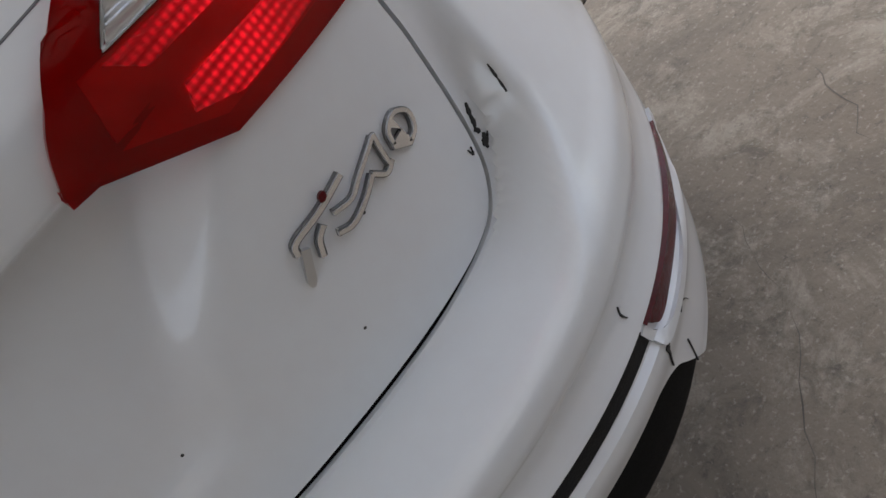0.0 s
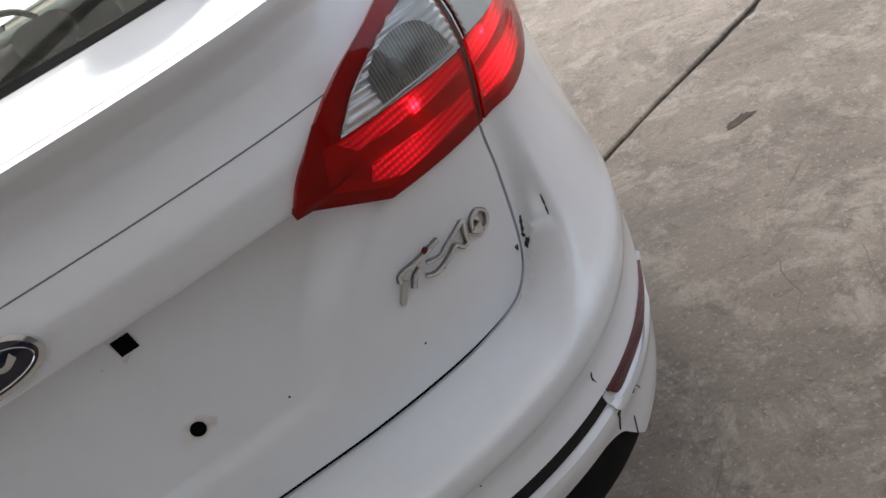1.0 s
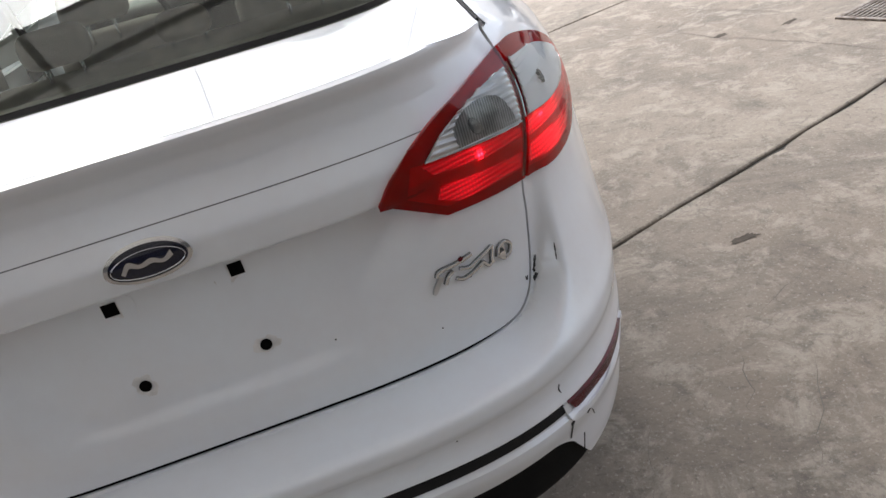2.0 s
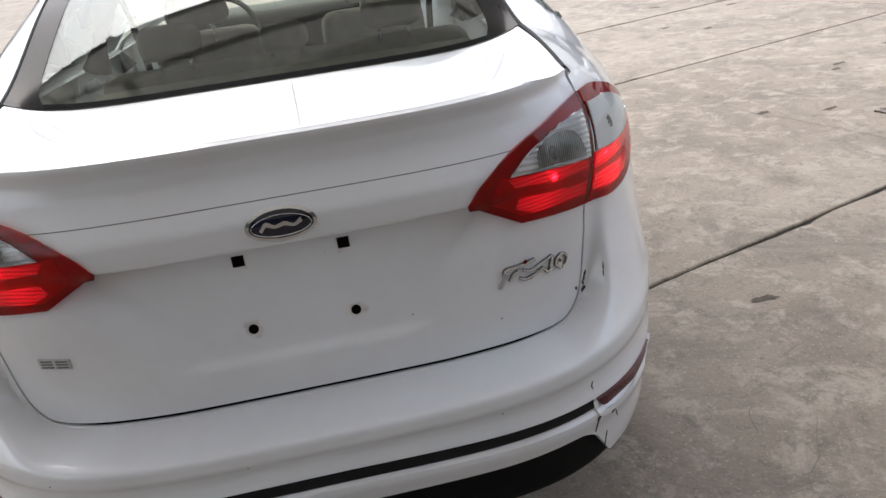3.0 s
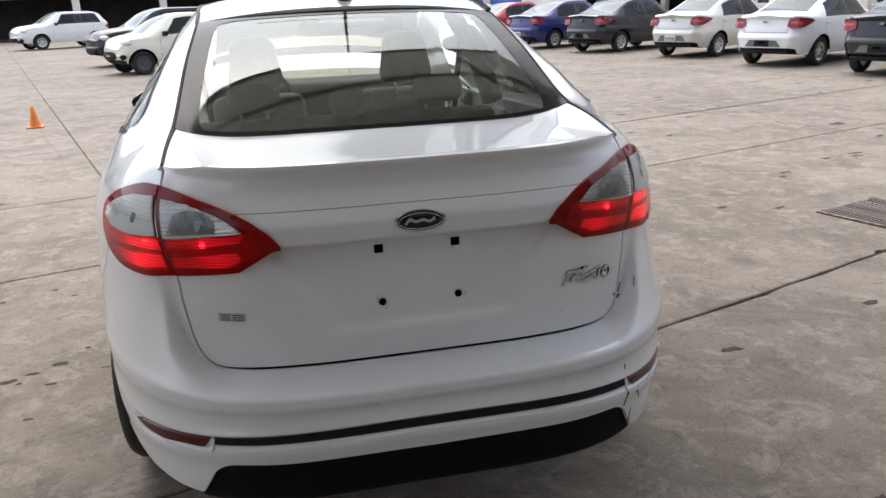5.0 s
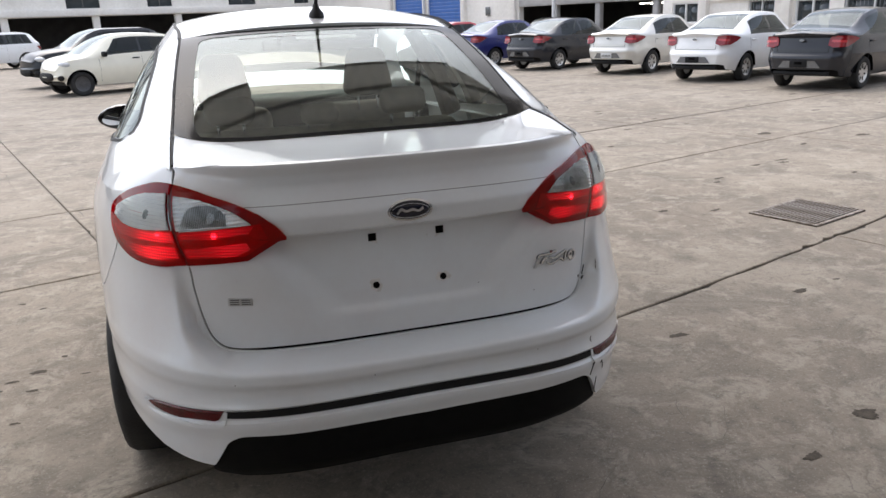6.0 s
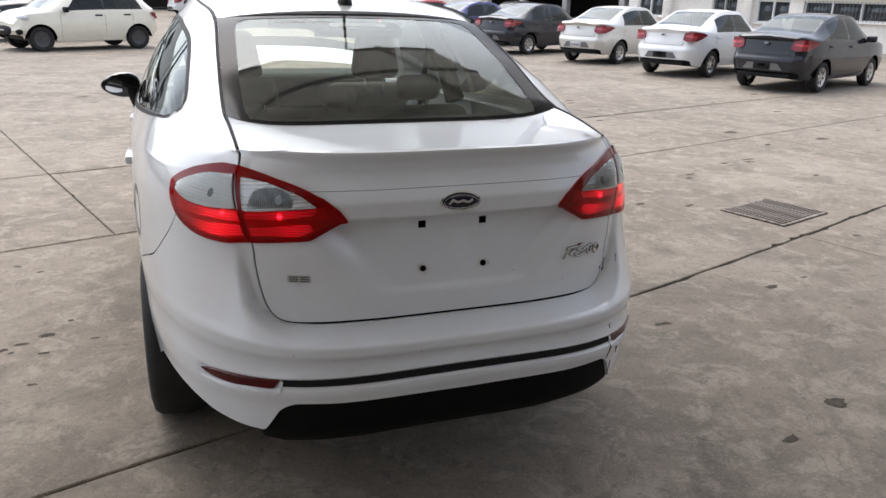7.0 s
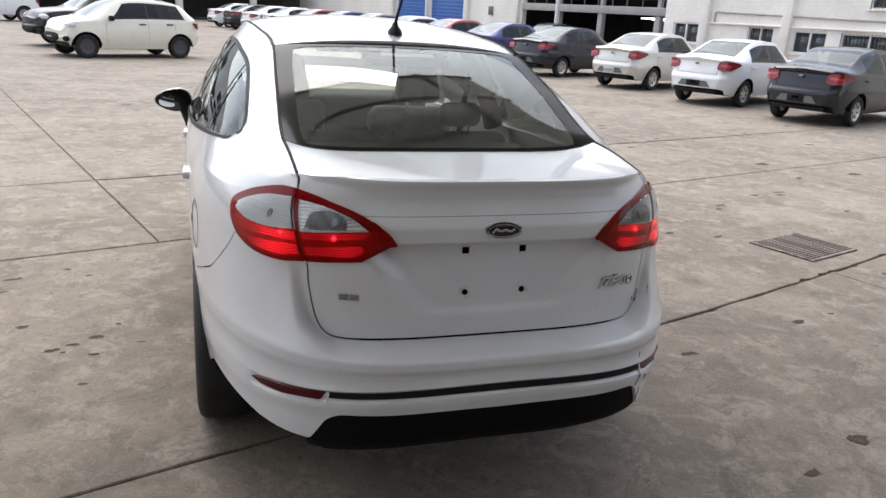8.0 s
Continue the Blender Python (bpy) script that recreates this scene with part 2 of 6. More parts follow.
BAY_GREY = mat("grey_bay_paint", (0.36, 0.35, 0.34), 0.8, var=0.18, scale=2.5, fine=0.08)
# for the unseen wall behind; kept dark to cut light on the tail
SKY_BLOCK = mat("sky_blocking_wall", (0.10, 0.095, 0.09), 0.9, var=0.2, scale=1.5)
SHADED_WALL = mat("shaded_wall", (0.05, 0.045, 0.042), 0.9, var=0.3, scale=1.5)
SHEET = mat("corrugated_sheet", (0.57, 0.57, 0.54), 0.5, 0.2, var=0.12, scale=1.2, fine=0.05)
STEEL = mat("painted_steel", (0.16, 0.16, 0.155), 0.6, 0.2, var=0.15, scale=6)
sheet_nodes = SHEET.node_tree
sheet_mix, sheet_through = sheet_nodes.nodes.new("ShaderNodeMixShader"), sheet_nodes.nodes.new("ShaderNodeBsdfTranslucent")
sheet_through.inputs["Color"].default_value = (0.86, 0.80, 0.70, 1)
sheet_mix.inputs[0].default_value = 0.14
sheet_nodes.links.new(sheet_nodes.nodes["Principled BSDF"].outputs[0], sheet_mix.inputs[1])
sheet_nodes.links.new(sheet_through.outputs[0], sheet_mix.inputs[2])
sheet_nodes.links.new(sheet_mix.outputs[0], sheet_nodes.nodes["Material Output"].inputs["Surface"])
# An added strip that lets more daylight through; no skylight is known there.
SHEET_PALE = SHEET.copy()
SHEET_PALE.name = "clearer_added_sheet"
SHEET_PALE.node_tree.nodes["Mix Shader"].inputs[0].default_value = 0.40
TUBE = bpy.data.materials.new("tube_light")
TUBE.use_nodes = True
TUBE.node_tree.nodes["Principled BSDF"].inputs["Emission Color"].default_value = (1, 0.95, 0.85, 1)
TUBE.node_tree.nodes["Principled BSDF"].inputs["Emission Strength"].default_value = 4.0


# ---- building blocks ----
def part(name, bm, material, parent=None, label="", smooth=True):
    """One mesh object from a bmesh, under a thing or a part."""
    me = bpy.data.meshes.new(name)
    bm.normal_update()
    if smooth:
        for e in bm.edges:
            if len(e.link_faces) == 2 and e.calc_face_angle(0.0) > 0.7:
                e.smooth = False
    bm.to_mesh(me)
    bm.free()
    for p in me.polygons:
        p.use_smooth = smooth
    for m in material if isinstance(material, (list, tuple)) else [material]:
        me.materials.append(m)
    ob = new(name, me)
    ob.parent = parent
    if label:
        tagged(ob, label)
    return ob


def box_bm(sx, sy, sz, c=(0, 0, 0), bevel=0.0, seg=2):
    bm = bmesh.new()
    bmesh.ops.create_cube(bm, size=1, matrix=Matrix.Translation(c) @ Matrix.Diagonal((sx, sy, sz, 1)))
    if bevel:
        bmesh.ops.bevel(bm, geom=bm.edges[:], offset=bevel, segments=seg, profile=0.5, affect="EDGES")
    return bm


def spline(knots):
    """A smooth monotone curve through (x, value) knots."""
    xs = np.array([k[0] for k in knots], float)
    vs = np.array([k[1:] for k in knots], float)
    h = np.diff(xs)
    d = np.diff(vs, axis=0) / h[:, None]
    m = np.vstack([d[:1], (d[:-1] + d[1:]) / 2, d[-1:]])
    flat = d[:-1] * d[1:] <= 0
    m[1:-1][flat] = 0
    lim = 2.5 * np.minimum(np.abs(d[:-1]), np.abs(d[1:]))
    m[1:-1] = np.sign(m[1:-1]) * np.minimum(np.abs(m[1:-1]), lim)

    def f(x):
        i = min(max(int(np.searchsorted(xs, x)) - 1, 0), len(h) - 1)
        t = (x - xs[i]) / h[i]
        t = min(max(t, 0.0), 1.0)
        r = ((1 + 2 * t) * (1 - t) ** 2 * vs[i] + t * (1 - t) ** 2 * h[i] * m[i] + t * t * (3 - 2 * t) * vs[i + 1] + t * t * (t - 1) * h[i] * m[i + 1])
        return float(r[0]) if len(r) == 1 else r
    return f


def smooth01(a, b, x):
    t = min(max((x - a) / (b - a), 0.0), 1.0)
    return t * t * (3 - 2 * t)


def clip(poly, axis, value, keep_less):
    out = []
    for i, p in enumerate(poly):
        q = poly[(i + 1) % len(poly)]
        a, b = (p[axis] <= value) == keep_less or p[axis] == value, (q[axis] <= value) == keep_less or q[axis] == value
        if a:
            out.append(p)
        if a != b:
            t = (value - p[axis]) / (q[axis] - p[axis])
            r = [p[0] + t * (q[0] - p[0]), p[1] + t * (q[1] - p[1])]
            r[axis] = value
            out.append(tuple(r))
    return out


def panel_bm(poly, surf, du, dv, lift=0.0, depth=0.012, hem=0.0):
    """A sheet that covers the outline poly in the parameters of surf, lifted along the normal, with edges turned in by depth."""
    us, vs = [p[0] for p in poly], [p[1] for p in poly]
    nu, nv = max(1, math.ceil((max(us) - min(us)) / du)), max(1, math.ceil((max(vs) - min(vs)) / dv))
    gu, gv = np.linspace(min(us), max(us), nu + 1), np.linspace(min(vs), max(vs), nv + 1)
    bm, seen = bmesh.new(), {}
    e = 1e-3

    def place(u, v, down=0.0):
        p = Vector(surf(u, v))
        n = (Vector(surf(u + e, v)) - Vector(surf(u - e, v))).cross(Vector(surf(u, v + e)) - Vector(surf(u, v - e)))
        if n.length > 0:
            n.normalize()
        return p + n * (lift - down)

    def vert(p):
        key = (round(p[0], 5), round(p[1], 5))
        if key not in seen:
            seen[key] = bm.verts.new(place(*key))
        return seen[key]
    for i in range(nu):
        strip = clip(clip(poly, 0, gu[i], False), 0, gu[i + 1], True)
        if len(strip) < 3:
            continue
        for j in range(nv):
            cell = clip(clip(strip, 1, gv[j], False), 1, gv[j + 1], True)
            ring = []
            for p in cell:
                w = vert(p)
                if w not in ring:
                    ring.append(w)
            if len(ring) >= 3:
                try:
                    bm.faces.new(ring)
                except ValueError:
                    pass
    if depth:
        back = {w: k for k, w in seen.items()}
        edges = [x for x in bm.edges if len(x.link_faces) == 1]
        made = {}
        for x in edges:
            loop = x.link_faces[0].loops
            a, b = x.verts
            for lp in loop:
                if lp.edge == x:
                    a, b = lp.vert, lp.link_loop_next.vert
            for w in (a, b):
                if w not in made:
                    made[w] = bm.verts.new(place(*back[w], down=depth))
            try:
                bm.faces.new((b, a, made[a], made[b]))
            except ValueError:
                pass
    return bm


def thing(name, label, category, group="", at=None):
    ob = new(name)
    ob.empty_display_size = 0.2
    if at is not None:
        ob.matrix_world = at
    return tagged(ob, label, category, group)


def sweep_bm(path, radius, sides=8, closed=False):
    """A round bar along a path; radius may vary from point to point."""
    bm = bmesh.new()
    pts = [Vector(p) for p in path]
    n = len(pts)
    rings = []
    up = Vector((0, 0, 1))
    for i, p in enumerate(pts):
        d = (pts[(i + 1) % n] - pts[i - 1]) if closed else (pts[min(i + 1, n - 1)] - pts[max(i - 1, 0)])
        d.normalize()
        a = d.cross(up if abs(d.z) < 0.9 else Vector((1, 0, 0))).normalized()
        b = d.cross(a)
        r = radius[i] if isinstance(radius, (list, tuple)) else radius
        rings.append([bm.verts.new(p + (a * math.cos(k * math.tau / sides) + b * math.sin(k * math.tau / sides)) * r) for k in range(sides)])
    for i in range(n if closed else n - 1):
        A, B = rings[i], rings[(i + 1) % n]
        for k in range(sides):
            bm.faces.new((A[k], A[(k + 1) % sides], B[(k + 1) % sides], B[k]))
    if not closed:
        bm.faces.new(rings[0])
        bm.faces.new(rings[-1][::-1])
    bmesh.ops.recalc_face_normals(bm, faces=bm.faces)
    return bm


def lathe_bm(profile, axis="x", sides=40):
    """Turns (radius, offset) points round an axis."""
    bm = bmesh.new()
    rings = []
    for r, o in profile:
        ring = []
        for k in range(sides):
            c, s = math.cos(k * math.tau / sides) * r, math.sin(k * math.tau / sides) * r
            ring.append(bm.verts.new((o, c, s) if axis == "x" else (c, s, o)))
        rings.append(ring)
    for A, B in zip(rings, rings[1:]):
        for k in range(sides):
            bm.faces.new((A[k], A[(k + 1) % sides], B[(k + 1) % sides], B[k]))
    bmesh.ops.recalc_face_normals(bm, faces=bm.faces)
    return bm


# ---- the white sedan: its surfaces ----
TH = np.linspace(0, math.pi / 2, 3000) ** 1.6 / (math.pi / 2) ** 0.6
FX, FY = np.sin(TH) ** (2 / 3.8), 1 - np.clip(np.cos(TH), 0, 1) ** (2 / 2.0)
ARC = np.concatenate([[0], np.cumsum(np.hypot(0.83 * np.diff(FX), 1.05 * np.diff(FY)))])
DEEP, ROUND = 1.05, float(ARC[-1])
WIDE = spline([(0.2, 0.78), (0.35, 0.806), (0.5, 0.821), (0.62, 0.826), (0.75, 0.832), (0.85, 0.828), (0.92, 0.82), (0.98, 0.795), (1.03, 0.76), (1.07, 0.72)])
# How far back the skin stands at each height: on the lid along the middle, on the lid further out, and on the bumper and wings.
LID_MID = spline([(0.60, 0.042), (0.70, 0.045), (0.714, 0.048), (0.730, 0.060), (0.77, 0.066), (0.88, 0.082), (0.908, 0.082), (0.918, 0.074), (0.923, 0.042), (0.927, 0.032), (0.962, 0.030), (0.988, 0.043),
                  (1.002, 0.054), (1.02, 0.066), (1.04, 0.073), (1.058, 0.072), (1.072, 0.065), (1.083, 0.058), (1.0905, 0.057), (1.094, 0.068)])
LID_OUT = spline([(0.60, 0.040), (0.70, 0.043), (0.77, 0.047), (0.86, 0.044), (0.90, 0.047), (0.918, 0.050), (0.924, 0.043), (0.928, 0.038), (0.96, 0.038), (1.00, 0.042), (1.04, 0.053), (1.060, 0.056), (1.074, 0.052), (1.084, 0.051), (1.0905, 0.053), (1.094, 0.066)])
LID_LAMP = spline([(0.84, 0.0445), (0.90, 0.0415), (0.96, 0.0385), (1.00, 0.0415), (1.04, 0.052), (1.06, 0.055)])
SIDE = spline([(0.27, 0.08), (0.36, -0.035), (0.40, -0.048), (0.464, -0.055), (0.506, -0.066), (0.546, -0.0655), (0.556, -0.0610), (0.570, -0.0570), (0.583, -0.0590), (0.594, -0.0655), (0.600, -0.0672), (0.610, -0.0672), (0.622, -0.0655), (0.630, -0.0610), (0.65, -0.046), (0.73, -0.002), (0.80, 0.024), (0.86, 0.032), (0.92, 0.04), (1.03, 0.043), (1.075, 0.056), (1.088, 0.070)])
SHELF = spline([(0.0, 0.0), (0.013, 0.0), (0.019, 0.10), (0.040, 0.86), (0.046, 0.95), (0.060, 0.99), (0.09, 1.0)])


def beyond_lid(a, z):
    """How far a point of the tail lies outside the outline of the boot lid."""
    if z >= 0.715:
        return (a - (0.514 + 0.19 * (z - 0.715))) * 0.65
    # the bumper's shelf below the lid is flatter than the slope beside it
    if a <= 0.445:
        return (0.715 - z - 0.069) * 2.1
    d = math.hypot(a - 0.445, 0.715 - z)
    return (d - 0.069) * (0.65 + 1.45 * ((0.715 - z) / d) ** 2)


def skin(s, z, lamp=False):
    """The sedan's side: s metres round from the middle of the tail (left is negative), z up. The lamps stand clear of the plate's recess."""
    a = abs(s)
    if a < ROUND:
        fx, fy = float(np.interp(a, ARC, FX)), DEEP * float(np.interp(a, ARC, FY))
    else:
        fx, fy = 1.0, DEEP + a - ROUND
        if fy > 3.1:
            fx -= 0.13 * (fy - 3.1) ** 2
    h = 1.0 if z < 0.56 else SHELF(min(max(beyond_lid(a, z), 0.0), 0.09))
    y = SIDE(z)
    if h < 1:
        # the number plate's recess has slanting sides; above it the face rounds off more slowly
        up = smooth01(0.93, 1.0, z)
        mid = 0.19 + 0.95 * (min(max(z, 0.72), 0.90) - 0.72)
        k = smooth01((mid - 0.05) * (1 - up) + 0.24 * up, (mid + 0.05) * (1 - up) + 0.60 * up, a)
        y = (1 - h) * min((1 - k) * LID_MID(z) + k * LID_OUT(z), LID_LAMP(z) if lamp else 9.0) + h * y
    # the groove that holds the trim line and the reflectors
    if 0.50 < z < 0.56 and a < 0.82:
        y += 0.008 * smooth01(0.512, 0.519, z) * (1 - smooth01(0.540, 0.547, z)) * (1 - smooth01(0.76, 0.80, a))
    drop = 0.045 * min(a / 0.75, 1.0) ** 2 * smooth01(0.62, 0.52, z) if z < 0.62 else 0.0
    return (math.copysign(WIDE(z) * fx + 0.028 * smooth01(0.8, 1.7, fy), s), y + fy, z - drop)


def s_at_y(y, z, side=1):
    """s on the flank where the skin reaches y."""
    fy = y - SIDE(z)
    return side * (float(np.interp(fy / DEEP, FY, ARC)) if fy < DEEP else ROUND + fy - DEEP)


# The edge where the flank meets the windows and the deck, and the edge of glass and roof, by y.
BELT = spline([(0.15, 1.045), (0.30, 1.02), (0.50, 0.992), (0.85, 0.985), (1.6, 0.965), (2.7, 0.915), (3.7, 0.90)])
RAIL = spline([(0.13, 0.535, 1.07), (0.30, 0.538, 1.10), (0.56, 0.541, 1.118), (0.95, 0.525, 1.262), (1.28, 0.507, 1.368), (1.7, 0.53, 1.41), (2.2, 0.545, 1.425),
               (2.7, 0.545, 1.385), (3.2, 0.60, 1.17), (3.72, 0.68, 0.93)])


def rim(y):
    """The outer edge of the deck and, past it, of the glass and roof: x and z."""
    if y < 0.56:
        b = [deck(1.0, k / 20) for k in range(21)]
        ys = [p[1] for p in b]
        return float(np.interp(y, ys, [p[0] for p in b])) + 0.005, float(np.interp(y, ys, [p[2] for p in b])) - 0.001
    x, z = RAIL(y)
    return x + 0.005, z - 0.001


def cabin(y, v, side=1):
    """From the belt (v = 0) up to the edge of the glass and the roof (v = 1)."""
    z0 = BELT(y)
    x0, y0, _ = skin(s_at_y(y, z0), z0)
    x1, z1 = rim(y)
    h = math.sin(math.pi * v) * min(0.03, 0.12 * max(z1 - z0, 0))
    x, z = x0 + (x1 - x0) * v + h, z0 + (z1 - z0) * v + h * 0.5
    w = smooth01(0.31, 0.255, y) * (1 - smooth01(0.7, 0.95, v))
    if w > 0:
        zs = min(z, 1.088)
        x += (skin(s_at_y(y, zs), zs)[0] - 0.0015 - x) * w
    return (side * x, y0 + (y - y0) * v, z)


def pane(a, b):
    """The rear window: a across from -1 to 1, b up its slope."""
    b = min(max(b, -0.1), 1.1)
    ye = 0.56 + b * 0.715
    xe, ze = RAIL(ye)
    ym, zm = 0.553 + b * 0.70, 1.081 + b * 0.310 + 0.025 * math.sin(math.pi * min(max(b, 0), 1))
    p = 2.3 + 4.7 * (1 - min(max(b, 0), 1)) ** 5
    f = min(abs(a), 1.2) ** p
    return (a * xe, ym + (ye - ym) * f, zm + (ze - zm) * f)


LIP = 1.094


def lip_z(s):
    return LIP - 0.016 * smooth01(0.46, 0.672, abs(s))


def deck(a, b):
    """The top of the boot lid: b from the lip to the window."""
    b = min(max(b, -0.02), 1.02)
    x1, y1, z1 = pane(a, 0.0)
    x0, y0, z0 = skin(a * 0.672, lip_z(a * 0.672))
    return (x0 + (x1 - x0) * b, y0 + (y1 - y0) * b, z0 + (z1 - z0) * b + 0.006 * math.sin(math.pi * min(max(b, 0), 1)) * (abs(a) ** 2) - 0.003 * math.sin(math.pi * min(max(b, 0), 1)) * (1 - a * a))


def roof_skin(a, y):
    x1, z1 = RAIL(y)
    crown = 0.035 + 0.02 * smooth01(1.2, 1.8, y)
    return (a * x1, y - (1 - a * a) * 0.02, z1 + crown * (1 - abs(a) ** 2.4))


def line(*pts, n=8):
    """A polyline through corner points, with n steps each."""
    out = []
    for p, q in zip(pts, pts[1:]):
        out += [(p[0] + (q[0] - p[0]) * i / n, p[1] + (q[1] - p[1]) * i / n) for i in range(n)]
    return out + [pts[-1]]


def curve2(pts, n=10):
    """A smooth plane curve through points."""
    P = [np.array(p, float) for p in pts]
    P = [2 * P[0] - P[1]] + P + [2 * P[-1] - P[-2]]
    out = []
    for i in range(1, len(P) - 2):
        for k in range(n):
            t = k / n
            out.append(tuple(0.5 * (2 * P[i] + (P[i + 1] - P[i - 1]) * t + (2 * P[i - 1] - 5 * P[i] + 4 * P[i + 1] - P[i + 2]) * t * t + (3 * P[i] - P[i - 1] - 3 * P[i + 1] + P[i + 2]) * t ** 3)))
    return out + [tuple(P[-2])]


def mirrored(poly):
    return [(-u, v) for u, v in reversed(poly)]


def area2(poly):
    return sum(a[0] * b[1] - b[0] * a[1] for a, b in zip(poly, poly[1:] + poly[:1]))


def facing(poly, side=1):
    """The outline for one side of the car, turned so that its face looks outwards."""
    p = [(side * u, v) for u, v in poly]
    return p if area2(p) > 0 else p[::-1]


def offset(pts, d):
    """A plane curve moved d to its right."""
    out = []
    for i, p in enumerate(pts):
        a, b = pts[max(i - 1, 0)], pts[min(i + 1, len(pts) - 1)]
        tx, ty = b[0] - a[0], b[1] - a[1]
        n = math.hypot(tx, ty) or 1
        out.append((p[0] + ty / n * d, p[1] - tx / n * d))
    return out


def ring(outer, inner):
    """A band between two outlines, as one outline with a slit."""
    o = outer if area2(outer) > 0 else outer[::-1]
    n = inner if area2(inner) < 0 else inner[::-1]
    k = min(range(len(n)), key=lambda j: (n[j][0] - o[0][0]) ** 2 + (n[j][1] - o[0][1]) ** 2)
    n = n[k:] + n[:k]
    return o + [o[0]] + n + [n[0]]


def stroke(pts, wide):
    """The outline of a band along a plane curve; wide at each point or one for all."""
    w = wide if isinstance(wide, (list, tuple)) else [wide] * len(pts)
    left, rght = [], []
    for i, p in enumerate(pts):
        a, b = pts[max(i - 1, 0)], pts[min(i + 1, len(pts) - 1)]
        tx, ty = b[0] - a[0], b[1] - a[1]
        n = math.hypot(tx, ty) or 1
        left.append((p[0] - ty / n * w[i] / 2, p[1] + tx / n * w[i] / 2))
        rght.append((p[0] + ty / n * w[i] / 2, p[1] - tx / n * w[i] / 2))
    return rght + left[::-1]


def fill_bm(poly, surf, lift, depth):
    """A small flat piece on a surface: one face with edges turned in."""
    bm = bmesh.new()
    e = 1e-3
    cu, cv = sum(p[0] for p in poly) / len(poly), sum(p[1] for p in poly) / len(poly)
    n = (Vector(surf(cu + e, cv)) - Vector(surf(cu - e, cv))).cross(Vector(surf(cu, cv + e)) - Vector(surf(cu, cv - e))).normalized()
    top = [bm.verts.new(Vector(surf(*p)) + n * lift) for p in poly]
    low = [bm.verts.new(Vector(surf(*p)) + n * (lift - depth)) for p in poly]
    f = bm.faces.new(top)
    k = len(poly)
    for i in range(k):
        bm.faces.new((top[(i + 1) % k], top[i], low[i], low[(i + 1) % k]))
    bmesh.ops.triangulate(bm, faces=[f])
    return bm


def disc(cu, cv, ru, rv, n=28, turn=0.0):
    return [(cu + ru * math.cos(t) * math.cos(turn) - rv * math.sin(t) * math.sin(turn), cv + ru * math.cos(t) * math.sin(turn) + rv * math.sin(t) * math.cos(turn))
            for t in np.linspace(0, math.tau, n, endpoint=False)]


sedan = thing("sedan_car", "white four-door sedan with scraped rear bumper on concrete", "car")

# Boot lid: its right edge from the top corner down, round the lower corner and along the bottom.
lid_edge = curve2([(0.669, 1.0775), (0.640, 1.046), (0.588, 0.950), (0.541, 0.857), (0.531, 0.797), (0.517, 0.727), (0.502, 0.682), (0.478, 0.657), (0.448, 0.649), (0.40, 0.648), (0.28, 0.650), (0.14, 0.650), (0.0, 0.650)], 8)
lid_top = [(u, lip_z(u)) for u in np.linspace(-0.666, 0.666, 40)]
lid = part("boot_lid", panel_bm(facing(lid_top + lid_edge[:-1] + mirrored(lid_edge)[:]), skin, 0.01, 0.0036, depth=0.022), PAINT, sedan)
part("deck", panel_bm(line((-0.992, -0.002), (0.992, -0.002), (0.985, 0.985), (-0.985, 0.985), (-0.992, -0.002), n=4)[:-1], deck, 0.03, 0.04, depth=0.02), PAINT, lid)
# Black sheet that stands for the dark void behind the gaps.
part("inner_shell", panel_bm(facing([(0.95, 0.40), (0.95, 0.93), (0.66, 1.02), (-0.66, 1.02), (-0.95, 0.93), (-0.95, 0.40)]), skin, 0.03, 0.015, lift=-0.03, depth=0.0), BLACK_PLASTIC, sedan)

# Black strip for the shade deep in the joint round the lid, and the fine joint across its face.
part("lid_joint_shade", panel_bm(facing(stroke(offset(lid_edge, -0.0027), 0.011)), skin, 0.008, 0.004, lift=-0.005, depth=0.0), VOID, sedan)
part("lid_joint_shade", panel_bm(facing(stroke(offset(lid_edge, -0.0027), 0.011), -1), skin, 0.008, 0.004, lift=-0.005, depth=0.0), VOID, sedan)
crease = [(u, 0.997 - 0.001 * (u / 0.37) ** 2) for u in np.linspace(-0.408, 0.408, 40)]
part("lid_joint", panel_bm(facing(stroke(crease, 0.0012)), skin, 0.04, 0.01, lift=0.0006, depth=0.001), SHUT, lid)

# Bumper: from the lid and the lamps down to the valance, round to the wheel arches.
ARCH_Y, ARCH_Z, ARCH_R = 0.93, 0.31, 0.335
FRONT_Y = 3.474


def arch(y0, t0, t1, n):
    out = []
    for t in np.linspace(t0, t1, n):
        z = ARCH_Z + ARCH_R * math.sin(t)
        out.append((s_at_y(y0 - ARCH_R * math.cos(t), z), z))
    return out


valance_edge = curve2([(0.0, 0.464), (0.194, 0.468), (0.327, 0.470), (0.445, 0.474), (0.478, 0.468), (0.505, 0.452), (0.522, 0.430), (0.548, 0.395), (0.556, 0.386)], 6)
low_edge = curve2([(0.562, 0.384), (0.648, 0.392), (0.786, 0.418), (0.969, 0.440), (1.10, 0.452)], 4)
lid_gap = [(p[0], p[1] - 0.0025 * smooth01(0.45, 0.36, p[0])) for p in offset(lid_edge, -0.0052) if p[1] < 0.852]
lamp_gap = curve2([(0.543, 0.857), (0.640, 0.847), (0.732, 0.850), (0.800, 0.868), (0.835, 0.885)], 5)
quarter_cut = curve2([(0.835, 0.885), (0.90, 0.815), (1.02, 0.735), (1.14, 0.695), (1.285, 0.655)], 5)
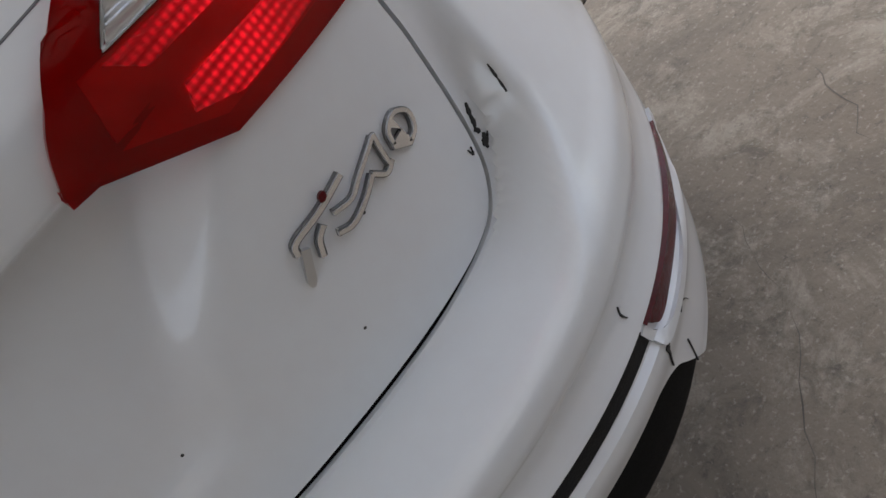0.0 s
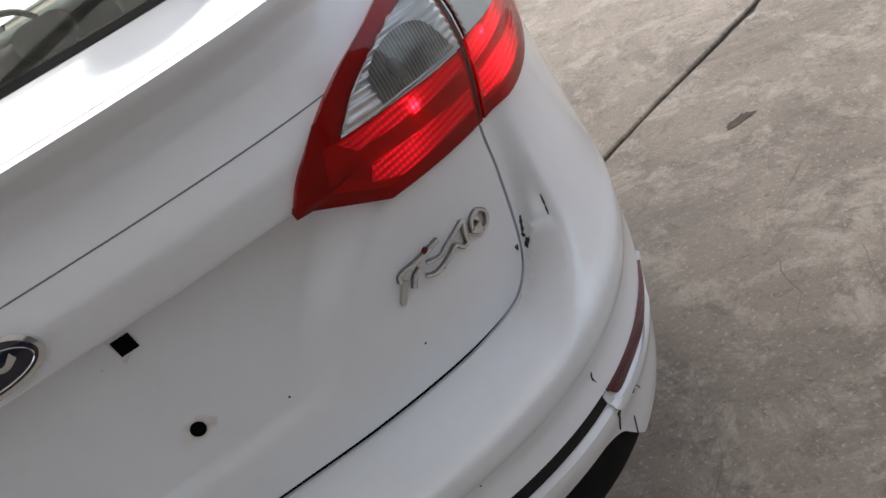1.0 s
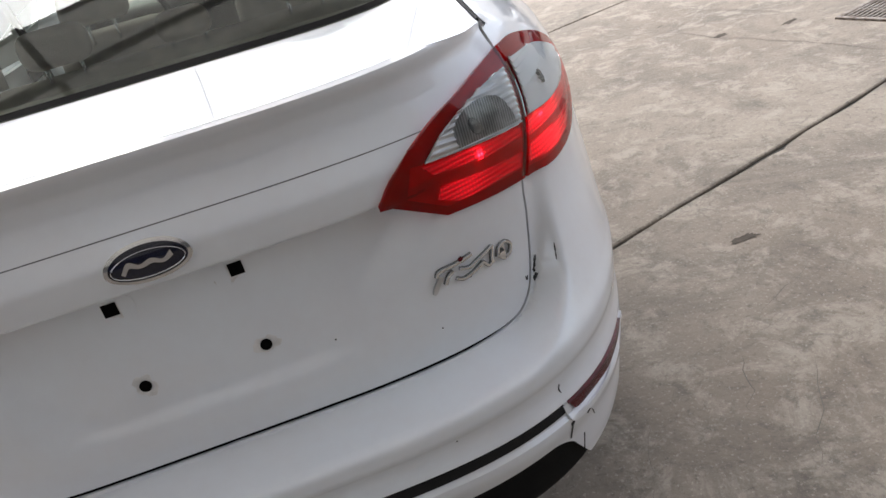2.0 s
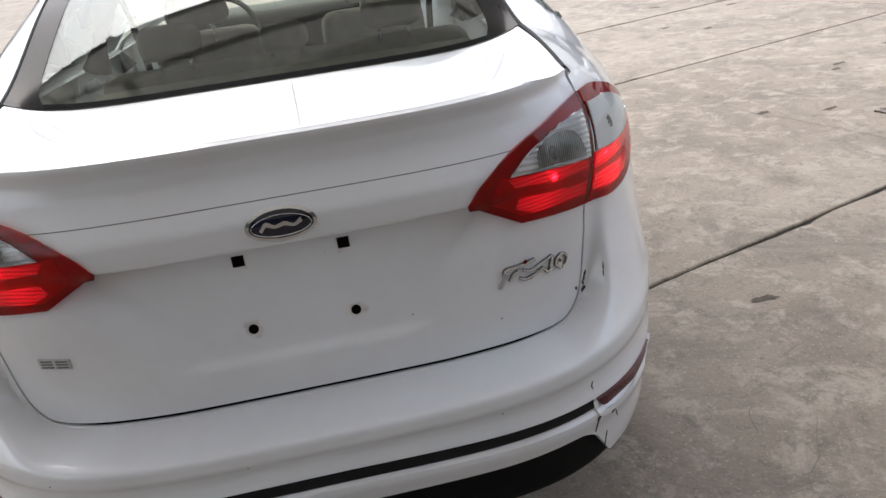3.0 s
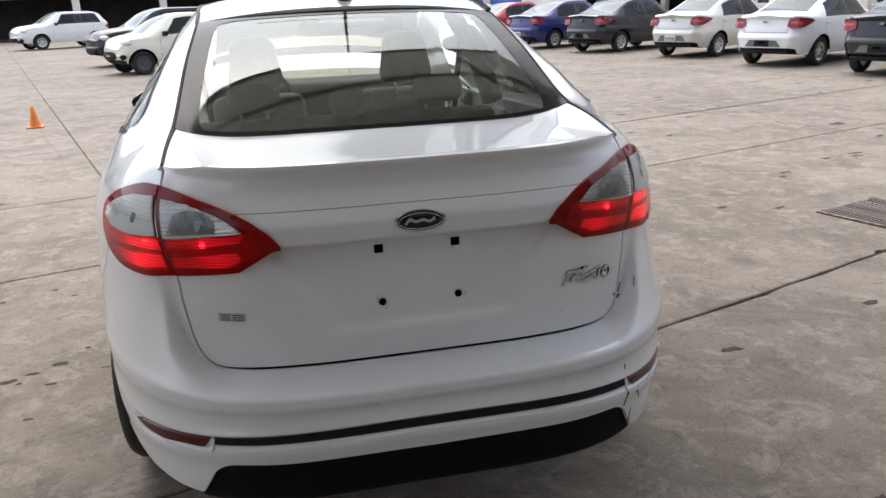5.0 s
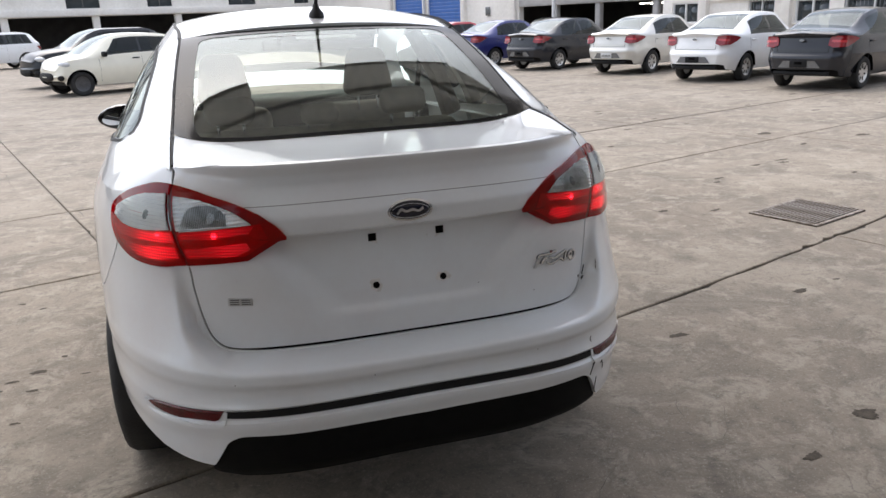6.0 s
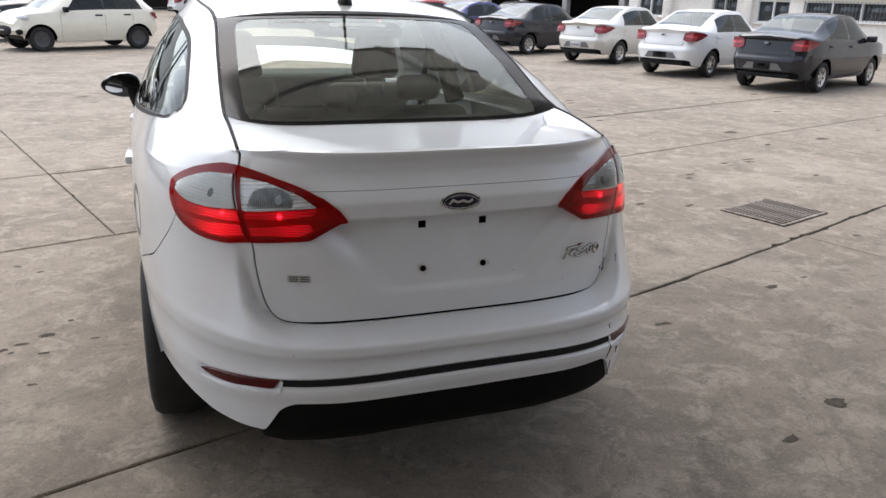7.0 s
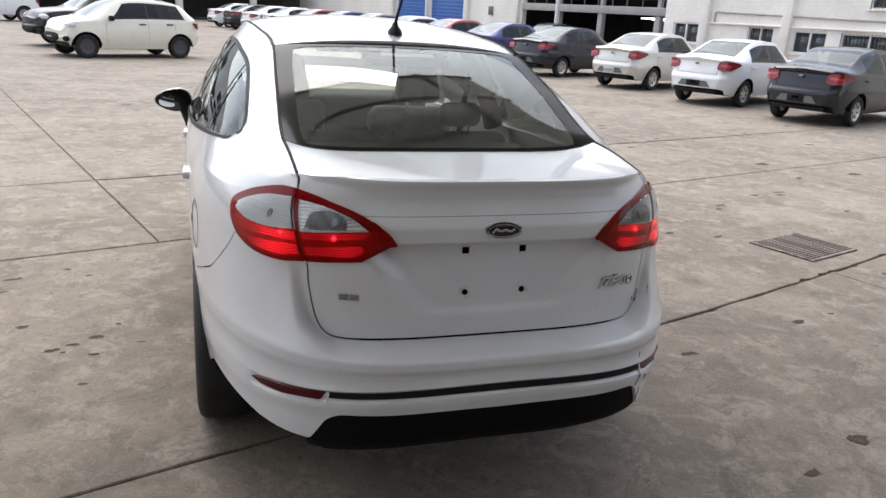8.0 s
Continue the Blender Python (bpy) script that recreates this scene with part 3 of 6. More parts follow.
rear_arch = [p for p in arch(ARCH_Y, 1.35, 0.30, 12)]
half = [p for p in lid_gap[::-1]] + lamp_gap[:-1] + quarter_cut[:-1] + [(quarter_cut[-1][0], quarter_cut[-1][1])] + rear_arch + low_edge[::-1] + valance_edge[::-1]
bumper_line = half[1:-1] + [(0.0, 0.464)] + mirrored(half[1:-1]) + [(0.0, 0.6429)]
bumper = part("rear_bumper", panel_bm(facing(bumper_line), skin, 0.009, 0.0028, depth=0.02), PAINT, sedan, "white bumper with black scrapes at the corner")
v2 = [(u, z + 0.012) for u, z in valance_edge]
part("valance", panel_bm(facing(v2 + [(0.575, 0.36), (0.56, 0.30), (0.50, 0.27)] + mirrored([(0.575, 0.36), (0.56, 0.30), (0.50, 0.27)]) + mirrored(v2)[:-1]), skin, 0.03, 0.012, lift=-0.010, depth=0.06), VALANCE, bumper, "black plastic lower valance")
trim = curve2([(-0.492, 0.533), (-0.265, 0.531), (0.0, 0.5295), (0.265, 0.531), (0.492, 0.533)], 10)
part("trim_line", panel_bm(facing(stroke(trim, [0.015 + 0.005 * (1 - (p[0] / 0.49) ** 2) for p in trim])), skin, 0.03, 0.01, lift=0.003, depth=0.006), BLACK_PLASTIC, bumper)
for side in (1, -1):
    refl = curve2([(0.772, 0.536), (0.715, 0.545), (0.631, 0.545), (0.500, 0.543)], 5)[:-1] + curve2([(0.500, 0.543), (0.508, 0.530), (0.525, 0.520), (0.601, 0.518), (0.699, 0.525), (0.772, 0.536)], 5)[:-1]
    part("reflector", panel_bm(facing(refl, side), skin, 0.02, 0.008, lift=0.0055, depth=0.010), DEEP_RED, bumper, "dark red bumper reflector")
    lipline = curve2([(0.795, 0.534), (0.70, 0.515), (0.601, 0.507), (0.520, 0.508), (0.501, 0.520), (0.494, 0.540)], 6)
    part("reflector_rim", panel_bm(facing(stroke(lipline, 0.010), side), skin, 0.02, 0.006, lift=0.004, depth=0.010), PAINT, bumper)

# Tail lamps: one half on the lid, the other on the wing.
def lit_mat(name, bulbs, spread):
    """The bowl of a tail lamp that is switched on: glow painted in, brightest round its bulbs, given by (s, z), fading
    along the ribs.
    """
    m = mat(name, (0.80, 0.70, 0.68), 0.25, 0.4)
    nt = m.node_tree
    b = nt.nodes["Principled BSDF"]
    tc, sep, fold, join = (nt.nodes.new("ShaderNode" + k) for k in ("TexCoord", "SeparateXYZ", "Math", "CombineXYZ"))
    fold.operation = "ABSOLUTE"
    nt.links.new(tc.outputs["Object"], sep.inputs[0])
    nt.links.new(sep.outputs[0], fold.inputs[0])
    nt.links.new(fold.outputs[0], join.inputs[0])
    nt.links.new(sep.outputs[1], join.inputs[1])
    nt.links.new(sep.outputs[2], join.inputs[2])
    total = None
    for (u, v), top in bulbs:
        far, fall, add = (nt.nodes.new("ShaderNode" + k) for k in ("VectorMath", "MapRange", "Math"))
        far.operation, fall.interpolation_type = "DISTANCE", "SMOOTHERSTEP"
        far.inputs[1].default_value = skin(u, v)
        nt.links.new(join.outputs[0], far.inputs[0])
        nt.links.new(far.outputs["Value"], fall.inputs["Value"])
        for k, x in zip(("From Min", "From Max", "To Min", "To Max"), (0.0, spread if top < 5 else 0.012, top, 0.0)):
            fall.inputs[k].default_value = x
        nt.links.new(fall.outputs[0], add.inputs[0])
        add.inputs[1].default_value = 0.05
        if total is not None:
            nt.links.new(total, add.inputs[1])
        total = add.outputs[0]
    # small moulded lens cells, their bright middles painted into the glow
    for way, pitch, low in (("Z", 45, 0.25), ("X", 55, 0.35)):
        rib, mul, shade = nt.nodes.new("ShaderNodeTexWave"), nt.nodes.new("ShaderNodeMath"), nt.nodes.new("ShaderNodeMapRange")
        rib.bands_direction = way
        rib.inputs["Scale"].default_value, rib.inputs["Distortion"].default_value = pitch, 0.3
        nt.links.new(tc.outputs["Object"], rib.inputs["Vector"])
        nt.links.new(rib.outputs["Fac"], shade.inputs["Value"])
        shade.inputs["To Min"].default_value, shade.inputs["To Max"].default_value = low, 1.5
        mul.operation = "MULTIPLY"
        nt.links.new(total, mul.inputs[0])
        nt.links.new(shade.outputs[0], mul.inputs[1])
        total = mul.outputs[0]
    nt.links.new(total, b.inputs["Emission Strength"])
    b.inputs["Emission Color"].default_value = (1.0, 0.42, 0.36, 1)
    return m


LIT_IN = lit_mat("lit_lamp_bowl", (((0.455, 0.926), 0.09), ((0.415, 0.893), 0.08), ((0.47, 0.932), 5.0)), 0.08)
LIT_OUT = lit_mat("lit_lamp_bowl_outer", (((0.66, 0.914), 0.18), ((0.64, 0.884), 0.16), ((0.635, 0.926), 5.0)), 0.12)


def lamp_skin(s, z):
    return skin(s, z, True)


def bowl(poly, deep, base, ripple=0.0011, pitch=0.0075, facet=0.0):
    """A ribbed reflector bowl on the skin, deepest in the middle of the outline."""
    us, vs = [p[0] for p in poly], [p[1] for p in poly]
    cu, cv, hu, hv = (max(us) + min(us)) / 2, (max(vs) + min(vs)) / 2, (max(us) - min(us)) / 2, (max(vs) - min(vs)) / 2

    def surf(u, v):
        e = 1e-3
        n = (Vector(lamp_skin(u + e, v)) - Vector(lamp_skin(u - e, v))).cross(Vector(lamp_skin(u, v + e)) - Vector(lamp_skin(u, v - e))).normalized()
        r = min(((u - cu) / hu) ** 2 * 0.6 + ((v - cv) / hv) ** 2, 1.6)
        return Vector(lamp_skin(u, v)) + n * (base + deep * r + ripple * math.sin((v + 0.10 * abs(u)) * math.tau / pitch) - facet * ((v / pitch) % 1.0) * pitch)
    return surf


def tail_lamp(outline, clear, reds, face, bulb, side, parent):
    lamp = part("tail_lamp", panel_bm(facing(outline, side), lamp_skin, 0.02, 0.01, lift=0.0022, depth=0.022), RED_RIM, parent, "red tail lamp with a clear upper section")
    part("red_face", panel_bm(facing(face, side), lamp_skin, 0.012, 0.006, lift=0.0030, depth=0.002), RED_FACE, lamp)
    for red in reds:
        f = facing(red, side)
        part("reflector_bowl", panel_bm(f, bowl(f, 0.0012, 0.0046, 0.0007), 0.012, 0.0016, depth=0.002), LIT_IN if parent is lid else LIT_OUT, lamp, "ribbed reflector with painted-in glow behind red plastic")
    part("red_cover", panel_bm(facing(outline, side), lamp_skin, 0.02, 0.01, lift=0.0078, depth=0.007), RED_COVER, lamp, "glossy red plastic cover")
    f = facing(clear, side)
    part("clear_bowl", panel_bm(f, bowl(f, 0.0010, 0.0092, 0.0010, 0.0085) if parent is lid else bowl(f, 0.0010, 0.0110, 0.0, 0.0085, 0.42), 0.012, 0.0011, depth=0.003), LAMP_CHROME if parent is lid else LAMP_WHITE, lamp, "bright ribbed reflector")
    part("lens_bezel", sweep_bm([Vector(lamp_skin(side * u, v)) + Vector((0, -0.009, 0)) for u, v in clear], 0.0014, 6, True), SILVER, lamp)
    if parent is lid:
        part("bulb_shade", panel_bm(facing(bulb[0], side), lamp_skin, 0.012, 0.006, lift=0.0106, depth=0.003), LAMP_RIB, lamp)
    part("bulb", fill_bm(facing(bulb[1], side), lamp_skin, 0.0114, 0.003), LAMP_GREY, lamp)
    part("clear_cover", panel_bm(f, lamp_skin, 0.012, 0.006, lift=0.0122, depth=0.006), CLEAR_COVER, lamp)
    return lamp


upper_in = [(0.299, 0.926), (0.319, 0.948), (0.341, 0.964), (0.380, 0.985), (0.437, 1.007), (0.507, 1.023), (0.560, 1.033), (0.630, 1.041)]
lamp_in = curve2(upper_in, 5)[:-1] + curve2([(0.634, 1.042), (0.5875, 0.949), (0.5410, 0.858)], 6)[:-1] + line((0.5410, 0.858), (0.388, 0.872), n=6)[:-1] + line((0.388, 0.872), (0.299, 0.926), n=5)[:-1]
clear_in = curve2([(0.386, 0.961), (0.442, 0.990), (0.522, 1.010), (0.603, 1.015)], 4)[:-1] + line((0.603, 1.015), (0.568, 0.940), n=3)[:-1] + line((0.568, 0.940), (0.386, 0.961), n=5)[:-1]
reds_in = (line((0.376, 0.956), (0.566, 0.935), (0.558, 0.917), (0.390, 0.936), (0.376, 0.956), n=5)[:-1], line((0.392, 0.914), (0.550, 0.896), (0.538, 0.876), (0.412, 0.884), (0.382, 0.899), (0.392, 0.914), n=5)[:-1])
dark_in = line((0.362, 0.960), (0.5735, 0.936), (0.5455, 0.8735), (0.394, 0.882), (0.338, 0.918), (0.362, 0.960), n=5)[:-1]
bulb_in = (curve2([(0.440, 0.958), (0.447, 0.982), (0.478, 0.998), (0.520, 1.0), (0.553, 0.986), (0.560, 0.945)], 4), disc(0.480, 0.973, 0.010, 0.013, 12))
lamp_out = curve2([(0.5465, 0.8575), (0.593, 0.948), (0.640, 1.042)], 6)[:-1] + curve2([(0.640, 1.042), (0.698, 1.040), (0.763, 1.026), (0.829, 1.004), (0.885, 0.971), (0.878, 0.938), (0.850, 0.905), (0.806, 0.876), (0.734, 0.855), (0.642, 0.850), (0.5465, 0.8575)], 5)[:-1]
clear_out = curve2([(0.636, 1.020), (0.72, 1.012), (0.785, 0.994), (0.838, 0.970), (0.845, 0.950)], 4)[:-1] + curve2([(0.845, 0.950), (0.773, 0.934), (0.672, 0.933), (0.594, 0.942)], 4)[:-1] + line((0.594, 0.942), (0.636, 1.020), n=3)[:-1]
reds_out = (curve2([(0.590, 0.934), (0.672, 0.926), (0.773, 0.926), (0.846, 0.935)], 4)[:-1] + curve2([(0.846, 0.935), (0.812, 0.906), (0.72, 0.905), (0.578, 0.912)], 4)[:-1] + line((0.578, 0.912), (0.590, 0.934), n=3)[:-1],
            curve2([(0.576, 0.900), (0.70, 0.892), (0.800, 0.893)], 4)[:-1] + curve2([(0.800, 0.893), (0.732, 0.870), (0.650, 0.866), (0.566, 0.873)], 4)[:-1] + line((0.566, 0.873), (0.576, 0.900), n=3)[:-1])
dark_out = curve2([(0.588, 0.938), (0.672, 0.930), (0.773, 0.930), (0.860, 0.944), (0.845, 0.915), (0.800, 0.884), (0.734, 0.864), (0.650, 0.860), (0.560, 0.867)], 4)[:-1] + line((0.560, 0.867), (0.588, 0.938), n=4)[:-1]
bulb_out = (curve2([(0.622, 0.942), (0.637, 0.975), (0.68, 0.996), (0.72, 0.990), (0.745, 0.960), (0.735, 0.938)], 4), disc(0.685, 0.968, 0.009, 0.012, 12))


def well_bm():
    bm = bmesh.new()
    arcs = [[bm.verts.new((x, 0.345 * math.cos(t), 0.345 * math.sin(t))) for t in np.linspace(0.1, math.pi - 0.1, 20)] for x in (-0.12, 0.03)]
    for i in range(19):
        bm.faces.new((arcs[0][i], arcs[0][i + 1], arcs[1][i + 1], arcs[1][i]))
    bm.faces.new(arcs[0][::-1])
    return bm


# The edge of glass and roof on each side, and the wings with doors.
SILL_Z = spline([(0.76, 1.104), (0.770, 1.086), (0.795, 1.076), (0.86, 1.070), (1.06, 1.055), (1.5, 1.020), (2.0, 0.980), (2.7, 0.930), (3.28, 0.912)])


def LOWER(y):
    return max(0.015, (SILL_Z(y) - BELT(y)) / (rim(y)[1] - BELT(y)))


UPPER = spline([(0.76, 0.575), (0.775, 0.62), (0.81, 0.66), (0.90, 0.70), (1.10, 0.735), (1.5, 0.77), (1.9, 0.80), (2.3, 0.80), (2.75, 0.74), (3.05, 0.52), (3.28, 0.03)])
WIN_Y = [float(y) for y in np.concatenate([0.76 + 0.14 * np.linspace(0, 1, 10) ** 2, np.linspace(0.9, 3.28, 44)[1:]])]


def loft_bm(low, high, ys, surf, n, lift=0.0):
    """A sheet between two curves given by y on a surface."""
    bm, rows = bmesh.new(), []
    for y in ys:
        a, b = low(y), high(y)
        rows.append([bm.verts.new(Vector(surf(y, a + (b - a) * k / n)) + Vector((lift if surf(y, 0.5)[0] > 0 else -lift, 0, 0))) for k in range(n + 1)])
    for p, q in zip(rows, rows[1:]):
        for k in range(n):
            bm.faces.new((p[k], q[k], q[k + 1], p[k + 1]) if surf(1.0, 0.5)[0] > 0 else (p[k], p[k + 1], q[k + 1], q[k]))
    return bm


door_cut = 1.02


for side in (1, -1):
    def cab(y, v, side=side):
        return cabin(y, v, side)
    tail_lamp(lamp_in, clear_in, reds_in, dark_in, bulb_in, side, lid)
    wing = part("rear_wing", panel_bm(facing([(0.678, 1.0765), (0.646, 1.044), (0.549, 0.864)] + [(u, v + 0.004) for u, v in lamp_gap[2:-1]] + [(u + 0.003, v + 0.003) for u, v in quarter_cut] + arch(ARCH_Y, 1.40, 2.62, 10)
                + [(s_at_y(1.30, 0.55), 0.55), (s_at_y(1.33, 0.70), 0.70), (s_at_y(1.20, 0.85), 0.85), (s_at_y(1.12, BELT(1.12)), BELT(1.12))]
                + [(s_at_y(y, BELT(y)), BELT(y)) for y in np.linspace(1.115, 0.29, 34)[1:]], side), skin, 0.03, 0.012, depth=0.018), PAINT, sedan)
    tail_lamp(lamp_out, clear_out, reds_out, dark_out, bulb_out, side, wing)
    # doors and the front wing
    rear_door = [(s_at_y(1.125, BELT(1.12)), BELT(1.12)), (s_at_y(1.205, 0.85), 0.85), (s_at_y(1.335, 0.70), 0.70), (s_at_y(1.305, 0.55), 0.55), (s_at_y(1.345, 0.40), 0.40), (s_at_y(1.37, 0.27), 0.27),
                 (s_at_y(2.06, 0.27), 0.27), (s_at_y(2.06, 0.95), BELT(2.06))] + [(s_at_y(y, BELT(y)), BELT(y)) for y in np.linspace(2.05, 1.13, 20)[1:]]
    door = part("rear_door", panel_bm(facing(rear_door, side), skin, 0.05, 0.03, depth=0.018), PAINT, sedan)
    front_door = [(s_at_y(2.068, 0.95), BELT(2.068)), (s_at_y(2.068, 0.27), 0.27), (s_at_y(3.02, 0.27), 0.27), (s_at_y(3.10, 0.60), 0.60), (s_at_y(3.10, 0.9), BELT(3.1))] + [(s_at_y(y, BELT(y)), BELT(y)) for y in np.linspace(3.09, 2.08, 20)[1:]]
    door2 = part("front_door", panel_bm(facing(front_door, side), skin, 0.06, 0.04, depth=0.018), PAINT, sedan)
    fw = [(s_at_y(3.108, 0.9), BELT(3.1)), (s_at_y(3.108, 0.60), 0.60), (s_at_y(3.03, 0.27), 0.27)] + arch(FRONT_Y, 0.05, 3.0, 16) + [(s_at_y(4.12, 0.3), 0.30), (s_at_y(4.16, 0.6), 0.62), (s_at_y(4.0, 0.8), 0.80), (s_at_y(3.7, 0.88), 0.885)]
    part("front_wing", panel_bm(facing(fw, side), skin, 0.06, 0.04, depth=0.018), PAINT, sedan)
    for yy, dr in ((1.32, door), (2.30, door2)):
        h = box_bm(0.03, 0.19, 0.032, bevel=0.010)
        hx, hy, hz = skin(side * s_at_y(yy, 0.86), 0.86)
        bmesh.ops.translate(h, verts=h.verts, vec=(hx + side * 0.003, hy, hz))
        part("door_handle", h, PAINT, dr)
    # pillar and roof rail with the window opening
    frame_parts = ((lambda y: 0.0, lambda y: LOWER(y), WIN_Y), (lambda y: UPPER(y), lambda y: 1.0, WIN_Y),
                   (lambda y: 0.0, lambda y: 1.0, [float(y) for y in np.linspace(0.240, 0.76, 30)]), (lambda y: 0.0, lambda y: 1.0, [float(y) for y in np.linspace(3.28, 3.62, 6)]))
    for low, high, ys in frame_parts:
        part("side_frame", loft_bm(low, high, ys, cab, 8 if ys is not WIN_Y else 4), PAINT, sedan)
    g = part("side_window", loft_bm(LOWER, UPPER, WIN_Y, cab, 6, -0.006), SIDE_GLASS, sedan, "dark side window glass")
    part("window_seal", loft_bm(lambda y: LOWER(y) - 0.035, LOWER, WIN_Y, cab, 2, 0.003), BLACK_PLASTIC, g)
    part("window_seal", loft_bm(UPPER, lambda y: UPPER(y) + 0.035, WIN_Y, cab, 2, 0.003), BLACK_PLASTIC, g)
    part("window_seal", loft_bm(lambda y: 0.535, lambda y: 0.610, [0.752, 0.762], cab, 2, 0.003), BLACK_PLASTIC, g)
    for (ya_, va), (yb_, vb), w in (((1.14, 0.22), (1.30, 0.75), 0.035), ((2.06, 0.05), (2.02, 0.80), 0.09)):
        post_bm = bmesh.new()
        edge_pts = [[post_bm.verts.new(Vector(cab(ya_ + (yb_ - ya_) * k / 8 + d * w / 2, va + (vb - va) * k / 8)) + Vector((side * 0.002, 0, 0))) for k in range(9)] for d in (-1, 1)]
        for k in range(8):
            f = (edge_pts[0][k], edge_pts[1][k], edge_pts[1][k + 1], edge_pts[0][k + 1])
            post_bm.faces.new(f if side > 0 else f[::-1])
        part("window_post", post_bm, BLACK_PLASTIC, g)
    # black joint along the roof
    def rail(u, v, side=side):
        x, z = RAIL(u)
        return (side * (x + v), u, z + 0.004 - abs(v) * 0.15)
    # black cord for the shade in the joint beside the deck
    part("lid_joint_shade", sweep_bm([deck(side * 0.9965, float(b)) for b in np.linspace(0.02, 1.0, 16)], 0.003, 6), RUBBER, sedan)
    part("roof_joint", panel_bm([(1.26, -0.007), (2.7, -0.006), (2.7, 0.006), (1.26, 0.007)][::-side], rail, 0.08, 0.02, depth=0.006), BLACK_PLASTIC, sedan)
    # fuel flap outline on the left wing, wheel, mirror
    for wy in (ARCH_Y, FRONT_Y):
        wheel = part("wheel", lathe_bm([(0.19, 0.080), (0.215, 0.092), (0.25, 0.097), (0.283, 0.088), (0.297, 0.068), (0.301, 0.03), (0.302, -0.03), (0.297, -0.068), (0.283, -0.088), (0.22, -0.092), (0.19, -0.08)]), RUBBER, sedan, "black tyre on a silver wheel")
        wheel.matrix_world = Matrix.Translation((side * 0.735, wy, 0.300)) @ Matrix.Diagonal((side, 1, 1, 1))
        part("rim", lathe_bm([(0.0, 0.050), (0.05, 0.055), (0.10, 0.045), (0.17, 0.060), (0.19, 0.083), (0.198, 0.080), (0.185, -0.06), (0.0, -0.06)]), SILVER, wheel)
        part("wheel_well", well_bm(), BLACK_PLASTIC, wheel)
    shell = bmesh.new()
    bmesh.ops.create_uvsphere(shell, u_segments=20, v_segments=12, radius=1)
    for v in shell.verts:
        x, y, z = v.co
        v.co = Vector((side * (0.935 + 0.105 * x), 2.93 + 0.075 * max(y, -0.35) - 0.02 * x, 0.945 + (0.068 - 0.016 * x) * z))
    if side < 0:
        bmesh.ops.reverse_faces(shell, faces=shell.faces)
    mirror = part("door_mirror", shell, BLACK_GLOSS, sedan, "black door mirror")
    foot = bmesh.new()
    bmesh.ops.create_cone(foot, segments=10, radius1=0.045, radius2=0.022, depth=0.14, cap_ends=True, matrix=Matrix.Translation((side * 0.865, 2.93, 0.875)) @ Matrix.Rotation(radians(28 * side), 4, "Y"))
    part("mirror_foot", foot, BLACK_PLASTIC, mirror)
    mg = bmesh.new()
    vs = [mg.verts.new((side * (0.955 + 0.058 * math.cos(t)), 2.896 - 0.02 * math.cos(t), 0.938 + 0.032 * math.sin(t))) for t in np.linspace(0, math.tau, 20, endpoint=False)]
    mg.faces.new(vs if side > 0 else vs[::-1])
    part("mirror_glass", mg, MIRROR, mirror)

flap = [(-u, v) for u, v in ring(disc(s_at_y(0.80, 0.79), 0.79, 0.085, 0.078, 30), disc(s_at_y(0.80, 0.79), 0.79, 0.081, 0.074, 30))]
part("fuel_flap", panel_bm(flap if area2(flap) > 0 else flap[::-1], skin, 0.03, 0.03, lift=0.0008, depth=0.002), SHUT, sedan)
part("flap_latch", fill_bm(facing(disc(s_at_y(0.885, 0.785), 0.785, 0.012, 0.014, 12), -1), skin, 0.002, 0.004), BLACK_PLASTIC, sedan)

# Roof, bonnet, windows
part("roof", panel_bm(line((-1, 1.262), (1, 1.262), (1, 2.72), (-1, 2.72), n=1), roof_skin, 0.05, 0.06, depth=0.02), PAINT, sedan)
rear_window = part("rear_window", panel_bm(line((-0.998, 0.0), (0.998, 0.0), (0.998, 0.99), (-0.998, 0.99), n=1), pane, 0.04, 0.04, depth=0.0), GLASS, sedan, "tinted rear window with a dark printed border")
INNER = spline([(0.0, 0.845), (0.03, 0.868), (0.07, 0.885), (0.18, 0.89), (0.5, 0.885), (0.85, 0.87), (0.90, 0.855), (0.925, 0.80), (0.94, 0.72), (0.99, 0.60)])
for side in (1, -1):
    bm = bmesh.new()
    rows = [[bm.verts.new(Vector(pane(side * (INNER(float(b)) + (0.99 - INNER(float(b))) * k / 5), float(b))) + Vector((0, -0.0006, 0.0014))) for k in range(6)] for b in np.linspace(0.0, 0.985, 36)]
    for p, q in zip(rows, rows[1:]):
        for k in range(5):
            f = (p[k], p[k + 1], q[k + 1], q[k])
            bm.faces.new(f if side > 0 else f[::-1])
    part("window_border", bm, CERAMIC, rear_window)
    part("glass_seal", sweep_bm([pane(side * 0.998, float(b)) for b in np.linspace(0.0, 0.99, 30)], 0.0042, 6), RUBBER, sedan)
for b0, b1 in ((0.0, 0.022), (0.93, 0.985)):
    part("window_border", panel_bm(line((-0.86, b0), (0.86, b0), (0.86, b1), (-0.86, b1), n=1), pane, 0.05, 0.02, lift=0.0016, depth=0.0), CERAMIC, rear_window)
stop = part("stop_lamp", panel_bm(curve2([(-0.30, 0.86), (-0.28, 0.80), (0.28, 0.80), (0.30, 0.86), (0.30, 0.90), (-0.30, 0.90), (-0.30, 0.86)], 3)[:-1], pane, 0.05, 0.05, lift=-0.006, depth=0.03), BLACK_PLASTIC, rear_window, "dark high stop lamp behind the glass")
